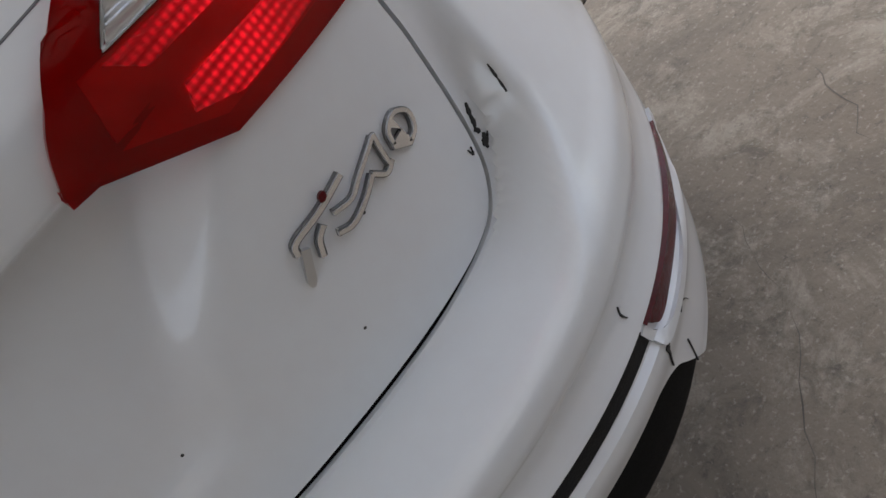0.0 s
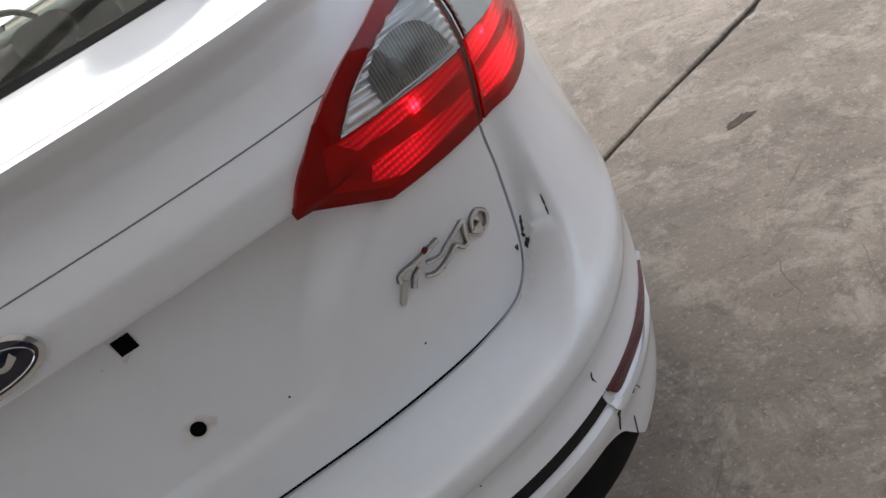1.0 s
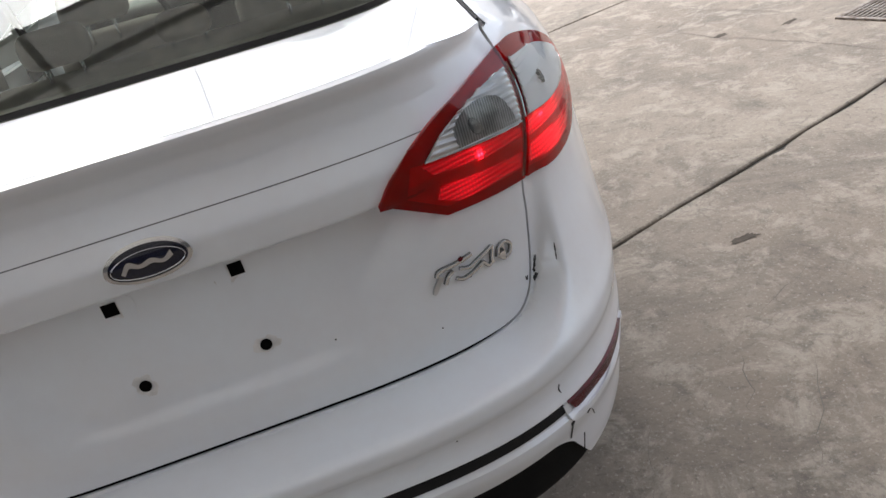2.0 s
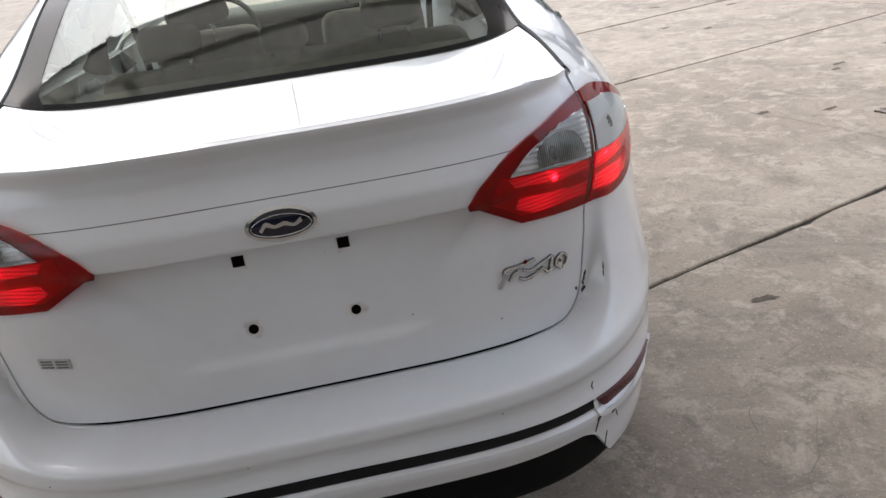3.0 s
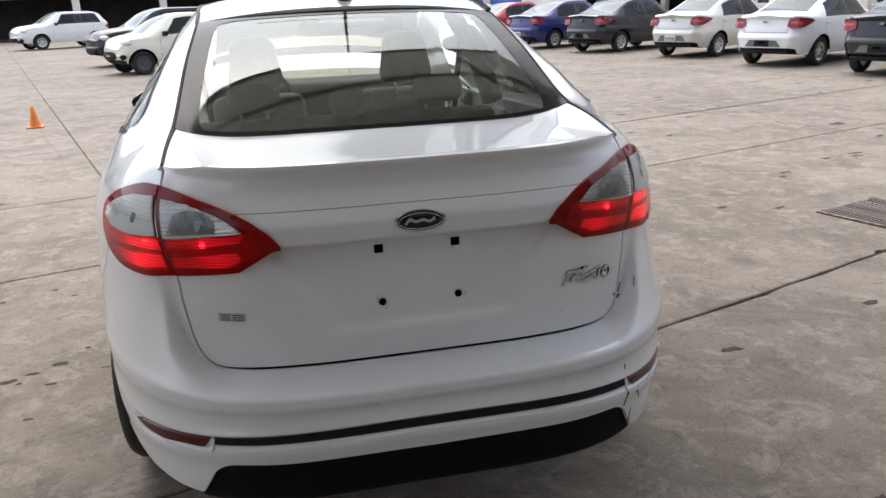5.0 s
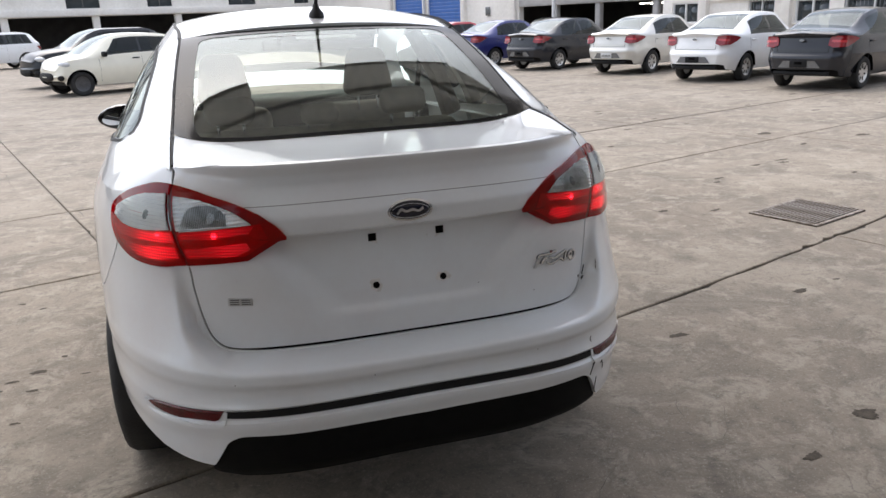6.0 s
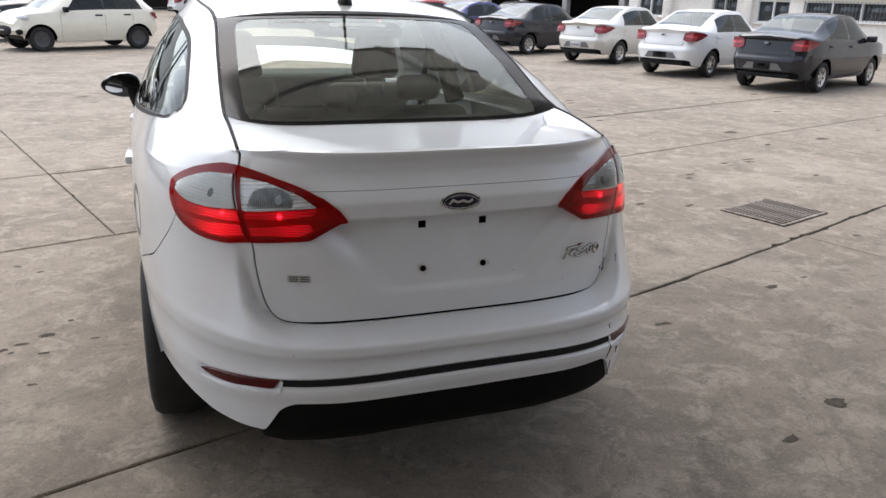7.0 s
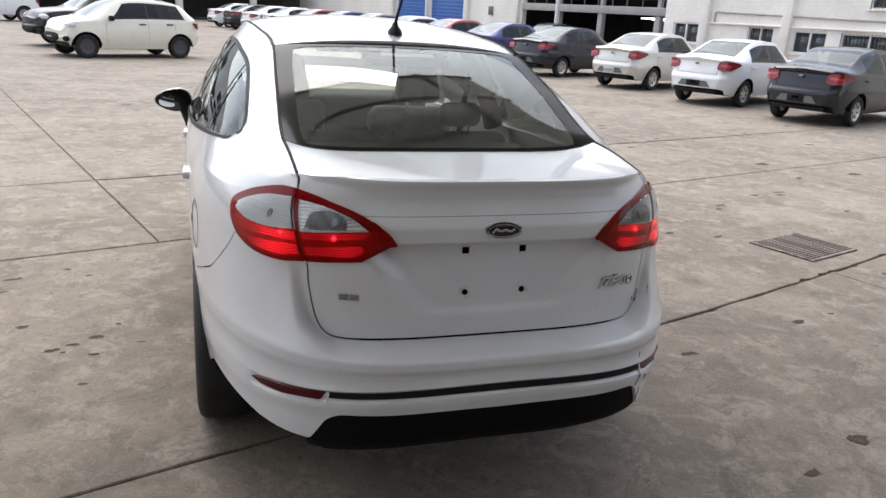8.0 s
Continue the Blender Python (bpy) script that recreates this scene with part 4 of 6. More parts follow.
part("stop_lens", panel_bm(line((-0.21, 0.835), (0.21, 0.835), (0.21, 0.875), (-0.21, 0.875), (-0.21, 0.835), n=2)[:-1], pane, 0.05, 0.05, lift=-0.004, depth=0.004), CAR_CLEAR, stop)
for k in range(9):
    u = -0.60 + k * 0.045
    part("window_marking", fill_bm([(u, 0.872), (u + 0.028, 0.872), (u + 0.028, 0.884), (u, 0.884)], pane, 0.001, 0.001), PIPE_GREY, rear_window)


def windscreen(a, b):
    y0, y1 = 2.70, 3.62
    y = y0 + (y1 - y0) * b
    x, z = RAIL(y)
    return (a * x, y + 0.12 * (1 - a * a) * b - 0.02 * (1 - a * a), z + (0.055 - 0.02 * b) * (1 - abs(a) ** 2.4))


part("windscreen", panel_bm(line((-0.98, 0.0), (0.98, 0.0), (0.98, 1.0), (-0.98, 1.0), n=1), windscreen, 0.1, 0.1, depth=0.0), GLASS, sedan)


def bonnet(a, b):
    y = 3.60 + 0.62 * b
    x = 0.70 - 0.06 * b ** 2
    return (a * x, y + 0.12 * (1 - a * a), 0.855 - 0.10 * b ** 2 + 0.03 * (1 - a * a))


part("bonnet", panel_bm(line((-1, 0), (1, 0), (1, 1), (-1, 1), n=1), bonnet, 0.1, 0.1, depth=0.03), PAINT, sedan)


def nose(a, z):
    return (a * 0.68, 4.20 + 0.16 * (1 - a * a) - 0.5 * (z - 0.52) ** 2, z)


part("front_bumper", panel_bm(line((-1, 0.25), (1, 0.25), (1, 0.80), (-1, 0.80), n=1)[::-1], nose, 0.1, 0.06, depth=0.03), PAINT, sedan)
part("underbody", box_bm(1.24, 3.2, 0.18, (0, 2.35, 0.30), bevel=0.03), BLACK_PLASTIC, sedan)
# unseen block added to keep light from under the tail
part("boot_floor", box_bm(0.90, 0.60, 0.10, (0, 0.52, 0.36), bevel=0.03), VALANCE, sedan)

# Roof aerial
ant = part("aerial", lathe_bm([(0.0, 0.045), (0.012, 0.045), (0.018, 0.03), (0.034, 0.012), (0.038, -0.006), (0.0, -0.006)], axis="z", sides=20), BLACK_PLASTIC, sedan, "black rubber roof aerial")
ant.matrix_world = Matrix.Translation((0, 1.365, 1.425)) @ Matrix.Diagonal((0.8, 1.25, 1, 1))
rod = sweep_bm([(0, 1.37, 1.455), (0.0, 1.33, 1.505), (0.0, 1.21, 1.605), (0.0, 1.09, 1.705)], [0.008, 0.006, 0.004, 0.003], 8)
bmesh.ops.transform(rod, matrix=ant.matrix_world.inverted(), verts=rod.verts)
part("rod", rod, BLACK_PLASTIC, ant)

# Badge, holes and lettering on the lid
badge = part("badge", panel_bm(disc(0.0, 0.960, 0.0575, 0.0245, 40), skin, 0.012, 0.006, lift=0.006, depth=0.008), CHROME, lid, "oval badge with a chrome rim and dark blue field")
part("badge_field", panel_bm(disc(0.0, 0.960, 0.0515, 0.0195, 40), skin, 0.012, 0.006, lift=0.0075, depth=0.003), NAVY, badge)
part("badge_rim", sweep_bm([Vector(skin(u, v)) + Vector((0, -0.008, 0)) for u, v in disc(0.0, 0.960, 0.0480, 0.0166, 40)], 0.0007, 6, True), CHROME, badge)
for pts, w in (([(-0.034, 0.9550), (-0.024, 0.9640), (-0.010, 0.9600), (0.006, 0.9625), (0.020, 0.9590), (0.033, 0.9645)], 0.0052),):
    part("badge_stroke", panel_bm(facing(stroke(curve2(pts, 6), w)), skin, 0.02, 0.02, lift=0.009, depth=0.0018), CHROME, badge)
# The holes aren't cut; black plates hold the shade inside them.
for side in (1, -1):
    part("square_hole", fill_bm(facing([(0.077, 0.880), (0.097, 0.880), (0.097, 0.899), (0.077, 0.899)], side), skin, 0.0016, 0.004), VOID, lid, "empty square fixing hole")
    part("round_hole", fill_bm(facing(disc(0.0865, 0.770, 0.0085, 0.0085, 20), side), skin, 0.0022, 0.004), VOID, lid, "empty round fixing hole")
    part("hole_boss", panel_bm(facing(curve2([(0.055, 0.872), (0.055, 0.898), (0.073, 0.905), (0.073, 0.868), (0.055, 0.872)], 4)[:-1], side), skin, 0.012, 0.01, lift=0.001, depth=0.003), PAINT, lid)



def lean(pts):
    """Lettering that follows the fall of the lid's edge."""
    return [(u + 0.06 * (u - 0.34), v - 0.15 * (u - 0.34)) for u, v in pts]


RED_DOT = (0.388, 0.7965)
smudge = random.Random(8)
for cu, cv in ((0.0865, 0.770), (-0.0865, 0.770), (0.075, 0.885), (-0.075, 0.885)):
    a = smudge.uniform(0, 6.28)
    blot = [(cu + r * math.cos(t), cv + 0.85 * r * math.sin(t)) for t in np.linspace(0, math.tau, 26, endpoint=False) for r in [0.017 * (1 + 0.22 * math.sin(2 * t + a) + 0.12 * math.sin(5 * t + 2 * a)) * smudge.uniform(0.9, 1.1)]]
    part("glue_mark", panel_bm(facing(blot), skin, 0.012, 0.012, lift=0.0005, depth=0.001), GRIME, lid)


script = part("model_lettering", panel_bm(facing(stroke(curve2(lean([(0.336, 0.757), (0.345, 0.772), (0.352, 0.783)]), 6), [0.003, 0.006, 0.007] + [0.007] * 20)), skin, 0.02, 0.02, lift=0.005, depth=0.006), SILVER, lid, "silver raised script lettering", smooth=False)
for pts, w in (([(0.346, 0.783), (0.352, 0.792), (0.378, 0.796), (0.405, 0.803)], 0.0065), ([(0.356, 0.768), (0.363, 0.780), (0.372, 0.786)], 0.006), ([(0.374, 0.772), (0.386, 0.768), (0.404, 0.774), (0.420, 0.783)], 0.0055),
               ([(0.382, 0.786), (0.398, 0.783), (0.412, 0.790), (0.440, 0.803)], 0.0048), ([(0.420, 0.783), (0.428, 0.774), (0.438, 0.778)], 0.0055), ([(0.441, 0.804), (0.437, 0.790), (0.434, 0.776)], 0.005),
               ([(0.446, 0.781), (0.451, 0.795), (0.464, 0.801), (0.473, 0.792), (0.468, 0.779), (0.456, 0.774)], 0.0055)):
    part("script_stroke", panel_bm(facing(stroke(curve2(lean(pts), 6), w)), skin, 0.02, 0.02, lift=0.004, depth=0.006), LAMP_GREY, script, smooth=False)
    part("script_face", panel_bm(facing(stroke(curve2(lean([(u - 0.0006, v + 0.0006) for u, v in pts]), 6), w * 0.62)), skin, 0.02, 0.02, lift=0.0062, depth=0.003), CHROME, script, smooth=False)
part("red_dot", fill_bm(facing(disc(*RED_DOT, 0.0042, 0.0030, 14, 0.5)), skin, 0.0075, 0.003), DEEP_RED, script, "small red enamel dot")
trimtag = part("trim_badge", fill_bm(facing([(0.389, 0.757), (0.447, 0.758), (0.447, 0.776), (0.389, 0.775)], -1), skin, 0.004, 0.005), SILVER, lid, "small silver trim badge")
for k in range(2):
    for j in range(3):
        u0 = 0.392 + 0.028 * k
        part("badge_bar", fill_bm(facing([(u0, 0.760 + 0.0055 * j), (u0 + 0.022, 0.760 + 0.0055 * j), (u0 + 0.022, 0.7625 + 0.0055 * j), (u0, 0.7625 + 0.0055 * j)], -1), skin, 0.0048, 0.002), LAMP_GREY, trimtag)

# Scrapes and chips on the bumper corner
rng = random.Random(5)


def scrape(pts, w, parent, lift=0.0014):
    c = curve2(pts, 5)
    ws = [w * (0.35 + 0.9 * rng.random()) * (0.3 + 0.7 * math.sin(math.pi * (i + 0.6) / (len(c) + 0.2))) for i in range(len(c))]
    part("scrape", panel_bm(facing(stroke(c, ws)), skin, 0.05, 0.05, lift=lift, depth=0.002), SCRAPE, parent, "black paint scrape")


scrape([(0.573, 0.737), (0.571, 0.727), (0.568, 0.713)], 0.0022, bumper)
scrape([(0.532, 0.724), (0.527, 0.715), (0.524, 0.706)], 0.0062, bumper)
scrape([(0.526, 0.709), (0.521, 0.704), (0.524, 0.699)], 0.0050, bumper)
scrape([(0.526, 0.695), (0.521, 0.690), (0.519, 0.684)], 0.0066, bumper)
scrape([(0.531, 0.692), (0.525, 0.689), (0.519, 0.687)], 0.0042, bumper)
scrape([(0.505, 0.702), (0.502, 0.696), (0.5005, 0.703)], 0.0018, lid)
scrape([(0.511, 0.504), (0.505, 0.501), (0.502, 0.495)], 0.0065, bumper)
scrape([(0.505, 0.501), (0.502, 0.483), (0.500, 0.464)], 0.0024, bumper)
scrape([(0.538, 0.446), (0.536, 0.428), (0.534, 0.408)], 0.0018, bumper)
scrape([(0.556, 0.495), (0.551, 0.491), (0.548, 0.488)], 0.0042, bumper)
scrape([(0.552, 0.500), (0.566, 0.482), (0.575, 0.462)], 0.0010, bumper)
scrape([(0.492, 0.560), (0.489, 0.566), (0.492, 0.572)], 0.0016, bumper)
for u, z in ((0.40, 0.757), (-0.13, 0.592), (0.18, 0.741), (0.335, 0.700), (0.30, 0.582), (-0.46, 0.60)):
    part("paint_chip", fill_bm(facing(disc(u, z, 0.0015, 0.0012, 7)), skin, 0.0006, 0.001), SCRAPE, bumper if z < 0.63 else lid)

# Cabin
def soft_box(sx, sy, sz, c, bevel, rot=0.0):
    bm = box_bm(sx, sy, sz, (0, 0, 0), bevel, 3)
    bmesh.ops.transform(bm, matrix=Matrix.Translation(c) @ Matrix.Rotation(radians(rot), 4, "X"), verts=bm.verts)
    return bm


part("parcel_shelf", soft_box(1.16, 0.62, 0.03, (0, 1.05, 0.96), 0.008), SEAT, sedan)
seat = part("rear_seat", soft_box(1.24, 0.18, 0.52, (0, 1.55, 0.73), 0.06, -14), SEAT, sedan, "brown-grey fabric rear seat")
for x in (-0.36, 0.36, 0.0):
    big = x != 0
    part("headrest", soft_box(0.20 if big else 0.16, 0.09, 0.11 if big else 0.09, (x, 1.52, 1.075 if big else 1.04), 0.04, -10), SEAT, seat)
    for d in (-0.05, 0.05):
        part("headrest_post", sweep_bm([(x + d, 1.54, 0.95), (x + d, 1.525, 1.04)], 0.006, 8), CHROME, seat)
for x in (-0.36, 0.36):
    fs = part("front_seat", soft_box(0.46, 0.15, 0.60, (x, 2.40, 0.70), 0.06, -14), SEAT, sedan, "brown-grey fabric front seat")
    part("seat_cushion", soft_box(0.48, 0.46, 0.14, (x, 2.62, 0.46), 0.05), SEAT, fs)
    hr = soft_box(0.25, 0.10, 0.24, (0, 0, 0), 0.045)
    for v in hr.verts:
        v.co.x *= 1.0 - 0.55 * (v.co.z / 0.24) * (1 if v.co.z > 0 else 0.2)
    bmesh.ops.transform(hr, matrix=Matrix.Translation((x, 2.28, 1.155)) @ Matrix.Rotation(radians(-8), 4, "X"), verts=hr.verts)
    part("headrest", hr, SEAT, fs)
    for d in (-0.05, 0.05):
        part("headrest_post", sweep_bm([(x + d, 2.30, 0.96), (x + d, 2.285, 1.06)], 0.006, 8), CHROME, fs)
for side in (1, -1):
    # inner trim of the middle pillar with its belt
    part("pillar_trim", sweep_bm([Vector((x * 0.90, y, z)) for x, y, z in (cabin(2.10, 0.0, side), cabin(2.08, 0.4, side), cabin(2.04, 0.85, side))], [0.055, 0.05, 0.04], 8), SEAT, sedan)
    part("seat_belt", sweep_bm([(side * 0.60, 2.10, 1.22), (side * 0.575, 2.12, 1.0), (side * 0.56, 2.2, 0.6)], 0.014, 6), BLACK_PLASTIC, sedan)
part("dashboard", soft_box(1.30, 0.42, 0.24, (0, 3.25, 0.865), 0.06), BLACK_PLASTIC, sedan)
wheel_path = [(-0.36 + 0.18 * math.cos(t), 3.0 + 0.07 * math.sin(t), 0.90 + 0.17 * math.sin(t)) for t in np.linspace(0, math.tau, 28, endpoint=False)]
part("steering_wheel", sweep_bm(wheel_path, 0.014, 8, True), BLACK_PLASTIC, sedan)
part("cabin_floor", box_bm(1.35, 2.6, 0.05, (0, 2.2, 0.42)), SEAT, sedan)
part("inside_mirror", soft_box(0.23, 0.03, 0.06, (0, 2.86, 1.29), 0.012), BLACK_PLASTIC, sedan)

for ob in sedan.children:
    if ob.name.split(".")[0] in ("rear_window", "side_window", "windscreen"):
        ob.visible_shadow = False

# ---- the yard ----
# Its joints run in two directions, u and v; GRID turns (u, v, z) into the world.
GRID = Matrix.Rotation(radians(17.6), 4, "Z")
ROWS_V = [-33.9, -31.4, -28.9, -26.4, -23.9, -21.4, -18.9, -16.4, -13.9, -11.4, -8.9, -6.4, -3.9, -1.55, 0.80, 3.35, 5.30, 7.9, 10.4, 12.9, 15.4, 17.9, 20.4, 22.9, 25.4, 27.9, 30.4, 32.9, 35.4, 37.9, 40.4, 42.9, 45.4, 47.9, 50.4, 52.9, 55.4]


def columns(v0):
    """Where the cross joints of a row of slabs lie."""
    if 0.5 < v0 < 1.0:
        return [-6.5 + 13.56 * k for k in range(-3, 4)]
    start = -0.06 if v0 > 3 else -3.1
    return [start + 6.78 * k for k in range(-6, 6)]


def joint_v(v, u):
    """The main joint bends a little."""
    return v + (0.04 * smooth01(0.0, 1.2, u) + 0.0062 * min(max(u, 0.0), 5.0) ** 2 if v == 0.80 else 0.0)




def ground():
    bm = bmesh.new()
    bmesh.ops.create_grid(bm, x_segments=60, y_segments=60, size=400, matrix=Matrix.Translation((0, 0, -0.015)))
    g = part("ground", bm, JOINT_DIRT)
    return tagged(g, "worn grey-brown concrete yard with cracks and stains", "ground", kind="structure")


def slab_bm(u0, u1, v0, v1, seed, fine):
    """A concrete slab with worn, slightly ragged edges."""
    r = random.Random(seed)
    step = 0.06 if fine else 1.0
    pts = []
    for (a, b) in (((u0, v0), (u1, v0)), ((u1, v0), (u1, v1)), ((u1, v1), (u0, v1)), ((u0, v1), (u0, v0))):
        n = max(2, int(math.hypot(b[0] - a[0], b[1] - a[1]) / step))
        inx, iny = -(b[1] - a[1]), b[0] - a[0]
        l = math.hypot(inx, iny)
        joint = a[1] == b[1] == 0.80
        for i in range(n):
            t = i / n
            x, y = a[0] + (b[0] - a[0]) * t, a[1] + (b[1] - a[1]) * t
            main = joint and x > 0.9
            wear = (0.0035 if main else (0.016 if a[1] == 5.30 and x > 0.0 else 0.007) if a[1] == b[1] and a[1] in (3.35, 5.30) else 0.0035) + (abs(noise.noise(Vector((x * 3.1, y * 3.1, seed % 7)))) * (0.018 if main else 0.0035) + (0.004 if main else 0.002) * r.random() if fine else 0.002)
            if fine and r.random() < (0.05 if main else 0.015):
                wear += r.uniform(0.008, 0.028 if main else 0.016)
            y = joint_v(y, x) if abs(y - 0.80) < 1e-6 else y
            pts.append((x + inx / l * wear, y + iny / l * wear))
    bm = bmesh.new()
    top = [bm.verts.new((x, y, -0.005)) for x, y in pts]
    cx, cy = (u0 + u1) / 2, (v0 + v1) / 2
    inner = []
    for x, y in pts:
        d = Vector(((u1 - u0) * 0.2 * (1 if cx > x else -1) if abs(x - u0) < 0.06 or abs(x - u1) < 0.06 else 0.0, (v1 - v0) * 0.2 * (1 if cy > y else -1) if abs(y - joint_v(v0, x)) < 0.06 or abs(y - joint_v(v1, x)) < 0.06 else 0.0))
        if d.length:
            d.normalize()
        inner.append(bm.verts.new((x + d.x * 0.006, y + d.y * 0.006, 0.0)))
    low = [bm.verts.new((x, y, -0.0145)) for x, y in pts]
    n = len(pts)
    for i in range(n):
        j = (i + 1) % n
        bm.faces.new((low[i], low[j], top[j], top[i]))
        bm.faces.new((top[i], top[j], inner[j], inner[i]))
    bm.faces.new(inner)
    bm.transform(GRID)
    return bm


def decal_bm(cx, cy, rx, ry, seed, turn=0.0, z=0.0016, n=72, rough=0.28):
    """An irregular flat patch on the ground."""
    r = random.Random(seed)
    ph = [r.random() * 6.28 for _ in range(5)]
    bm = bmesh.new()
    vs = []
    for t in np.linspace(0, math.tau, n, endpoint=False):
        k = 1 + rough * (0.5 * math.sin(2 * t + ph[0]) + 0.35 * math.sin(3 * t + ph[1]) + 0.3 * math.sin(5 * t + ph[2]) + 0.25 * math.sin(8 * t + ph[3]))
        k *= 0.72 + 0.25 * noise.noise(Vector((3 * math.cos(t), 3 * math.sin(t), seed))) + 0.12 * r.random()
        x, y = rx * k * math.copysign(abs(math.cos(t)) ** 0.7, math.cos(t)), ry * k * math.copysign(abs(math.sin(t)) ** 0.7, math.sin(t))
        vs.append(bm.verts.new((cx + x * math.cos(turn) - y * math.sin(turn), cy + x * math.sin(turn) + y * math.cos(turn), z)))
    bm.faces.new(vs)
    return bm


def crack_bm(a, b, seed, wide=0.004, wander=0.05):
    """A fine crack that wanders from a to b."""
    r = random.Random(seed)
    n = max(8, int(math.hypot(b[0] - a[0], b[1] - a[1]) / 0.05))
    off, pts = 0.0, []
    dx, dy = b[0] - a[0], b[1] - a[1]
    l = math.hypot(dx, dy)
    for i in range(n + 1):
        t = i / n
        off += r.uniform(-1, 1) * wander * 0.25
        off *= 0.93
        pts.append((a[0] + dx * t - dy / l * off, a[1] + dy * t + dx / l * off))
    out = stroke(pts, [wide * (0.4 + r.random()) * (0.25 + math.sin(math.pi * i / n)) for i in range(n + 1)])
    bm = bmesh.new()
    h = len(pts)
    vs = [bm.verts.new((x, y, 0.0014)) for x, y in out]
    for i in range(h - 1):
        bm.faces.new((vs[i], vs[i + 1], vs[2 * h - 2 - i], vs[2 * h - 1 - i]))
    return bm


def drain_grate():
    """Steel drain grating set in the concrete: frame, bars and a dark pit below."""
    m = Matrix.Translation((3.475, 2.531, 0)) @ Matrix.Rotation(radians(18.5), 4, "Z")
    t = thing("drain_grate", "rusty steel drain grating set in the concrete", "grate", at=m)
    part("pit", box_bm(0.60, 0.46, 0.002, (0, 0, 0.003)), JOINT_DIRT, t)
    for s in (1, -1):
        part("frame", box_bm(0.62, 0.03, 0.012, (0, s * 0.235, 0.006), 0.003), RUST, t)
        part("frame", box_bm(0.03, 0.44, 0.012, (s * 0.295, 0, 0.006), 0.003), RUST, t)
    bar = None
    for k in range(16):
        if bar is None:
            bar = part("bar", box_bm(0.56, 0.014, 0.010, (0, 0, 0.009), 0.002), RUST, t)
            b = bar
        else:
            b = new("bar", bar.data)
            b.parent = t
        b.location = (0, -0.203 + 0.027 * k, 0)
    for x in (-0.15, 0.15):
        part("cross_bar", box_bm(0.016, 0.44, 0.010, (x, 0, 0.0065), 0.002), RUST, t)


def traffic_cone(x, y):
    t = thing("traffic_cone", "small orange plastic traffic cone on the concrete", "cone", at=Matrix.Translation((x, y, 0)))
    part("base", box_bm(0.20, 0.20, 0.02, (0, 0, 0.010), 0.006), ORANGE, t)
    part("body", lathe_bm([(0.074, 0.020), (0.066, 0.045), (0.022, 0.265), (0.016, 0.277), (0.0, 0.278)], axis="z", sides=24), ORANGE, t)


# ---- the other cars ----
SHAPES = {
    # length, half width, rear axle, front axle, wheel radius, then splines along y: belt, top, half width of the top
    "sedan": (4.20, 0.848, 0.80, 3.29, 0.300,
              [(0, 0.97), (0.1, 0.99), (1.5, 0.965), (2.8, 0.93), (3.4, 0.90), (4.0, 0.79), (4.2, 0.66)],
              [(0, 1.03), (0.05, 1.055), (0.42, 1.08), (0.62, 1.13), (1.28, 1.39), (1.72, 1.455), (2.15, 1.455), (2.55, 1.385), (3.2, 1.01), (3.5, 0.965), (4.0, 0.85), (4.2, 0.70)],
              [(0, 0.60), (0.3, 0.66), (0.62, 0.62), (1.2, 0.56), (2.1, 0.57), (2.6, 0.57), (3.2, 0.64), (3.6, 0.68), (4.2, 0.50)], (0.52, 1.30), (2.52, 3.22), [(0.90, 1.80), (1.85, 2.78)]),
    "hatch": (3.64, 0.845, 0.62, 3.11, 0.300,
              [(0, 0.93), (0.2, 0.985), (1.5, 0.965), (2.6, 0.93), (3.2, 0.89), (3.50, 0.79), (3.64, 0.63)],
              [(0, 0.93), (0.06, 1.02), (0.18, 1.12), (0.50, 1.375), (0.95, 1.455), (1.6, 1.48), (2.15, 1.42), (3.02, 1.00), (3.3, 0.945), (3.53, 0.84), (3.64, 0.67)],
              [(0, 0.60), (0.3, 0.56), (0.9, 0.56), (2.2, 0.57), (2.95, 0.64), (3.4, 0.67), (3.64, 0.50)], (0.14, 0.50), (2.18, 3.02), [(0.44, 0.74), (0.78, 1.48), (1.54, 2.50)]),
    "suv": (4.25, 0.88, 0.80, 3.35, 0.345,
            [(0, 1.0), (0.2, 1.10), (1.5, 1.09), (2.8, 1.06), (3.4, 1.02), (4.0, 0.92), (4.25, 0.75)],
            [(0, 1.03), (0.05, 1.15), (0.16, 1.25), (0.42, 1.56), (0.9, 1.655), (1.9, 1.66), (2.4, 1.58), (3.15, 1.15), (3.5, 1.10), (4.05, 0.99), (4.25, 0.80)],
            [(0, 0.62), (0.4, 0.58), (1.0, 0.58), (2.4, 0.59), (3.15, 0.68), (3.6, 0.72), (4.25, 0.55)], (0.12, 0.44), (2.36, 3.16), [(0.42, 0.80), (0.88, 1.62), (1.70, 2.62)]),
}


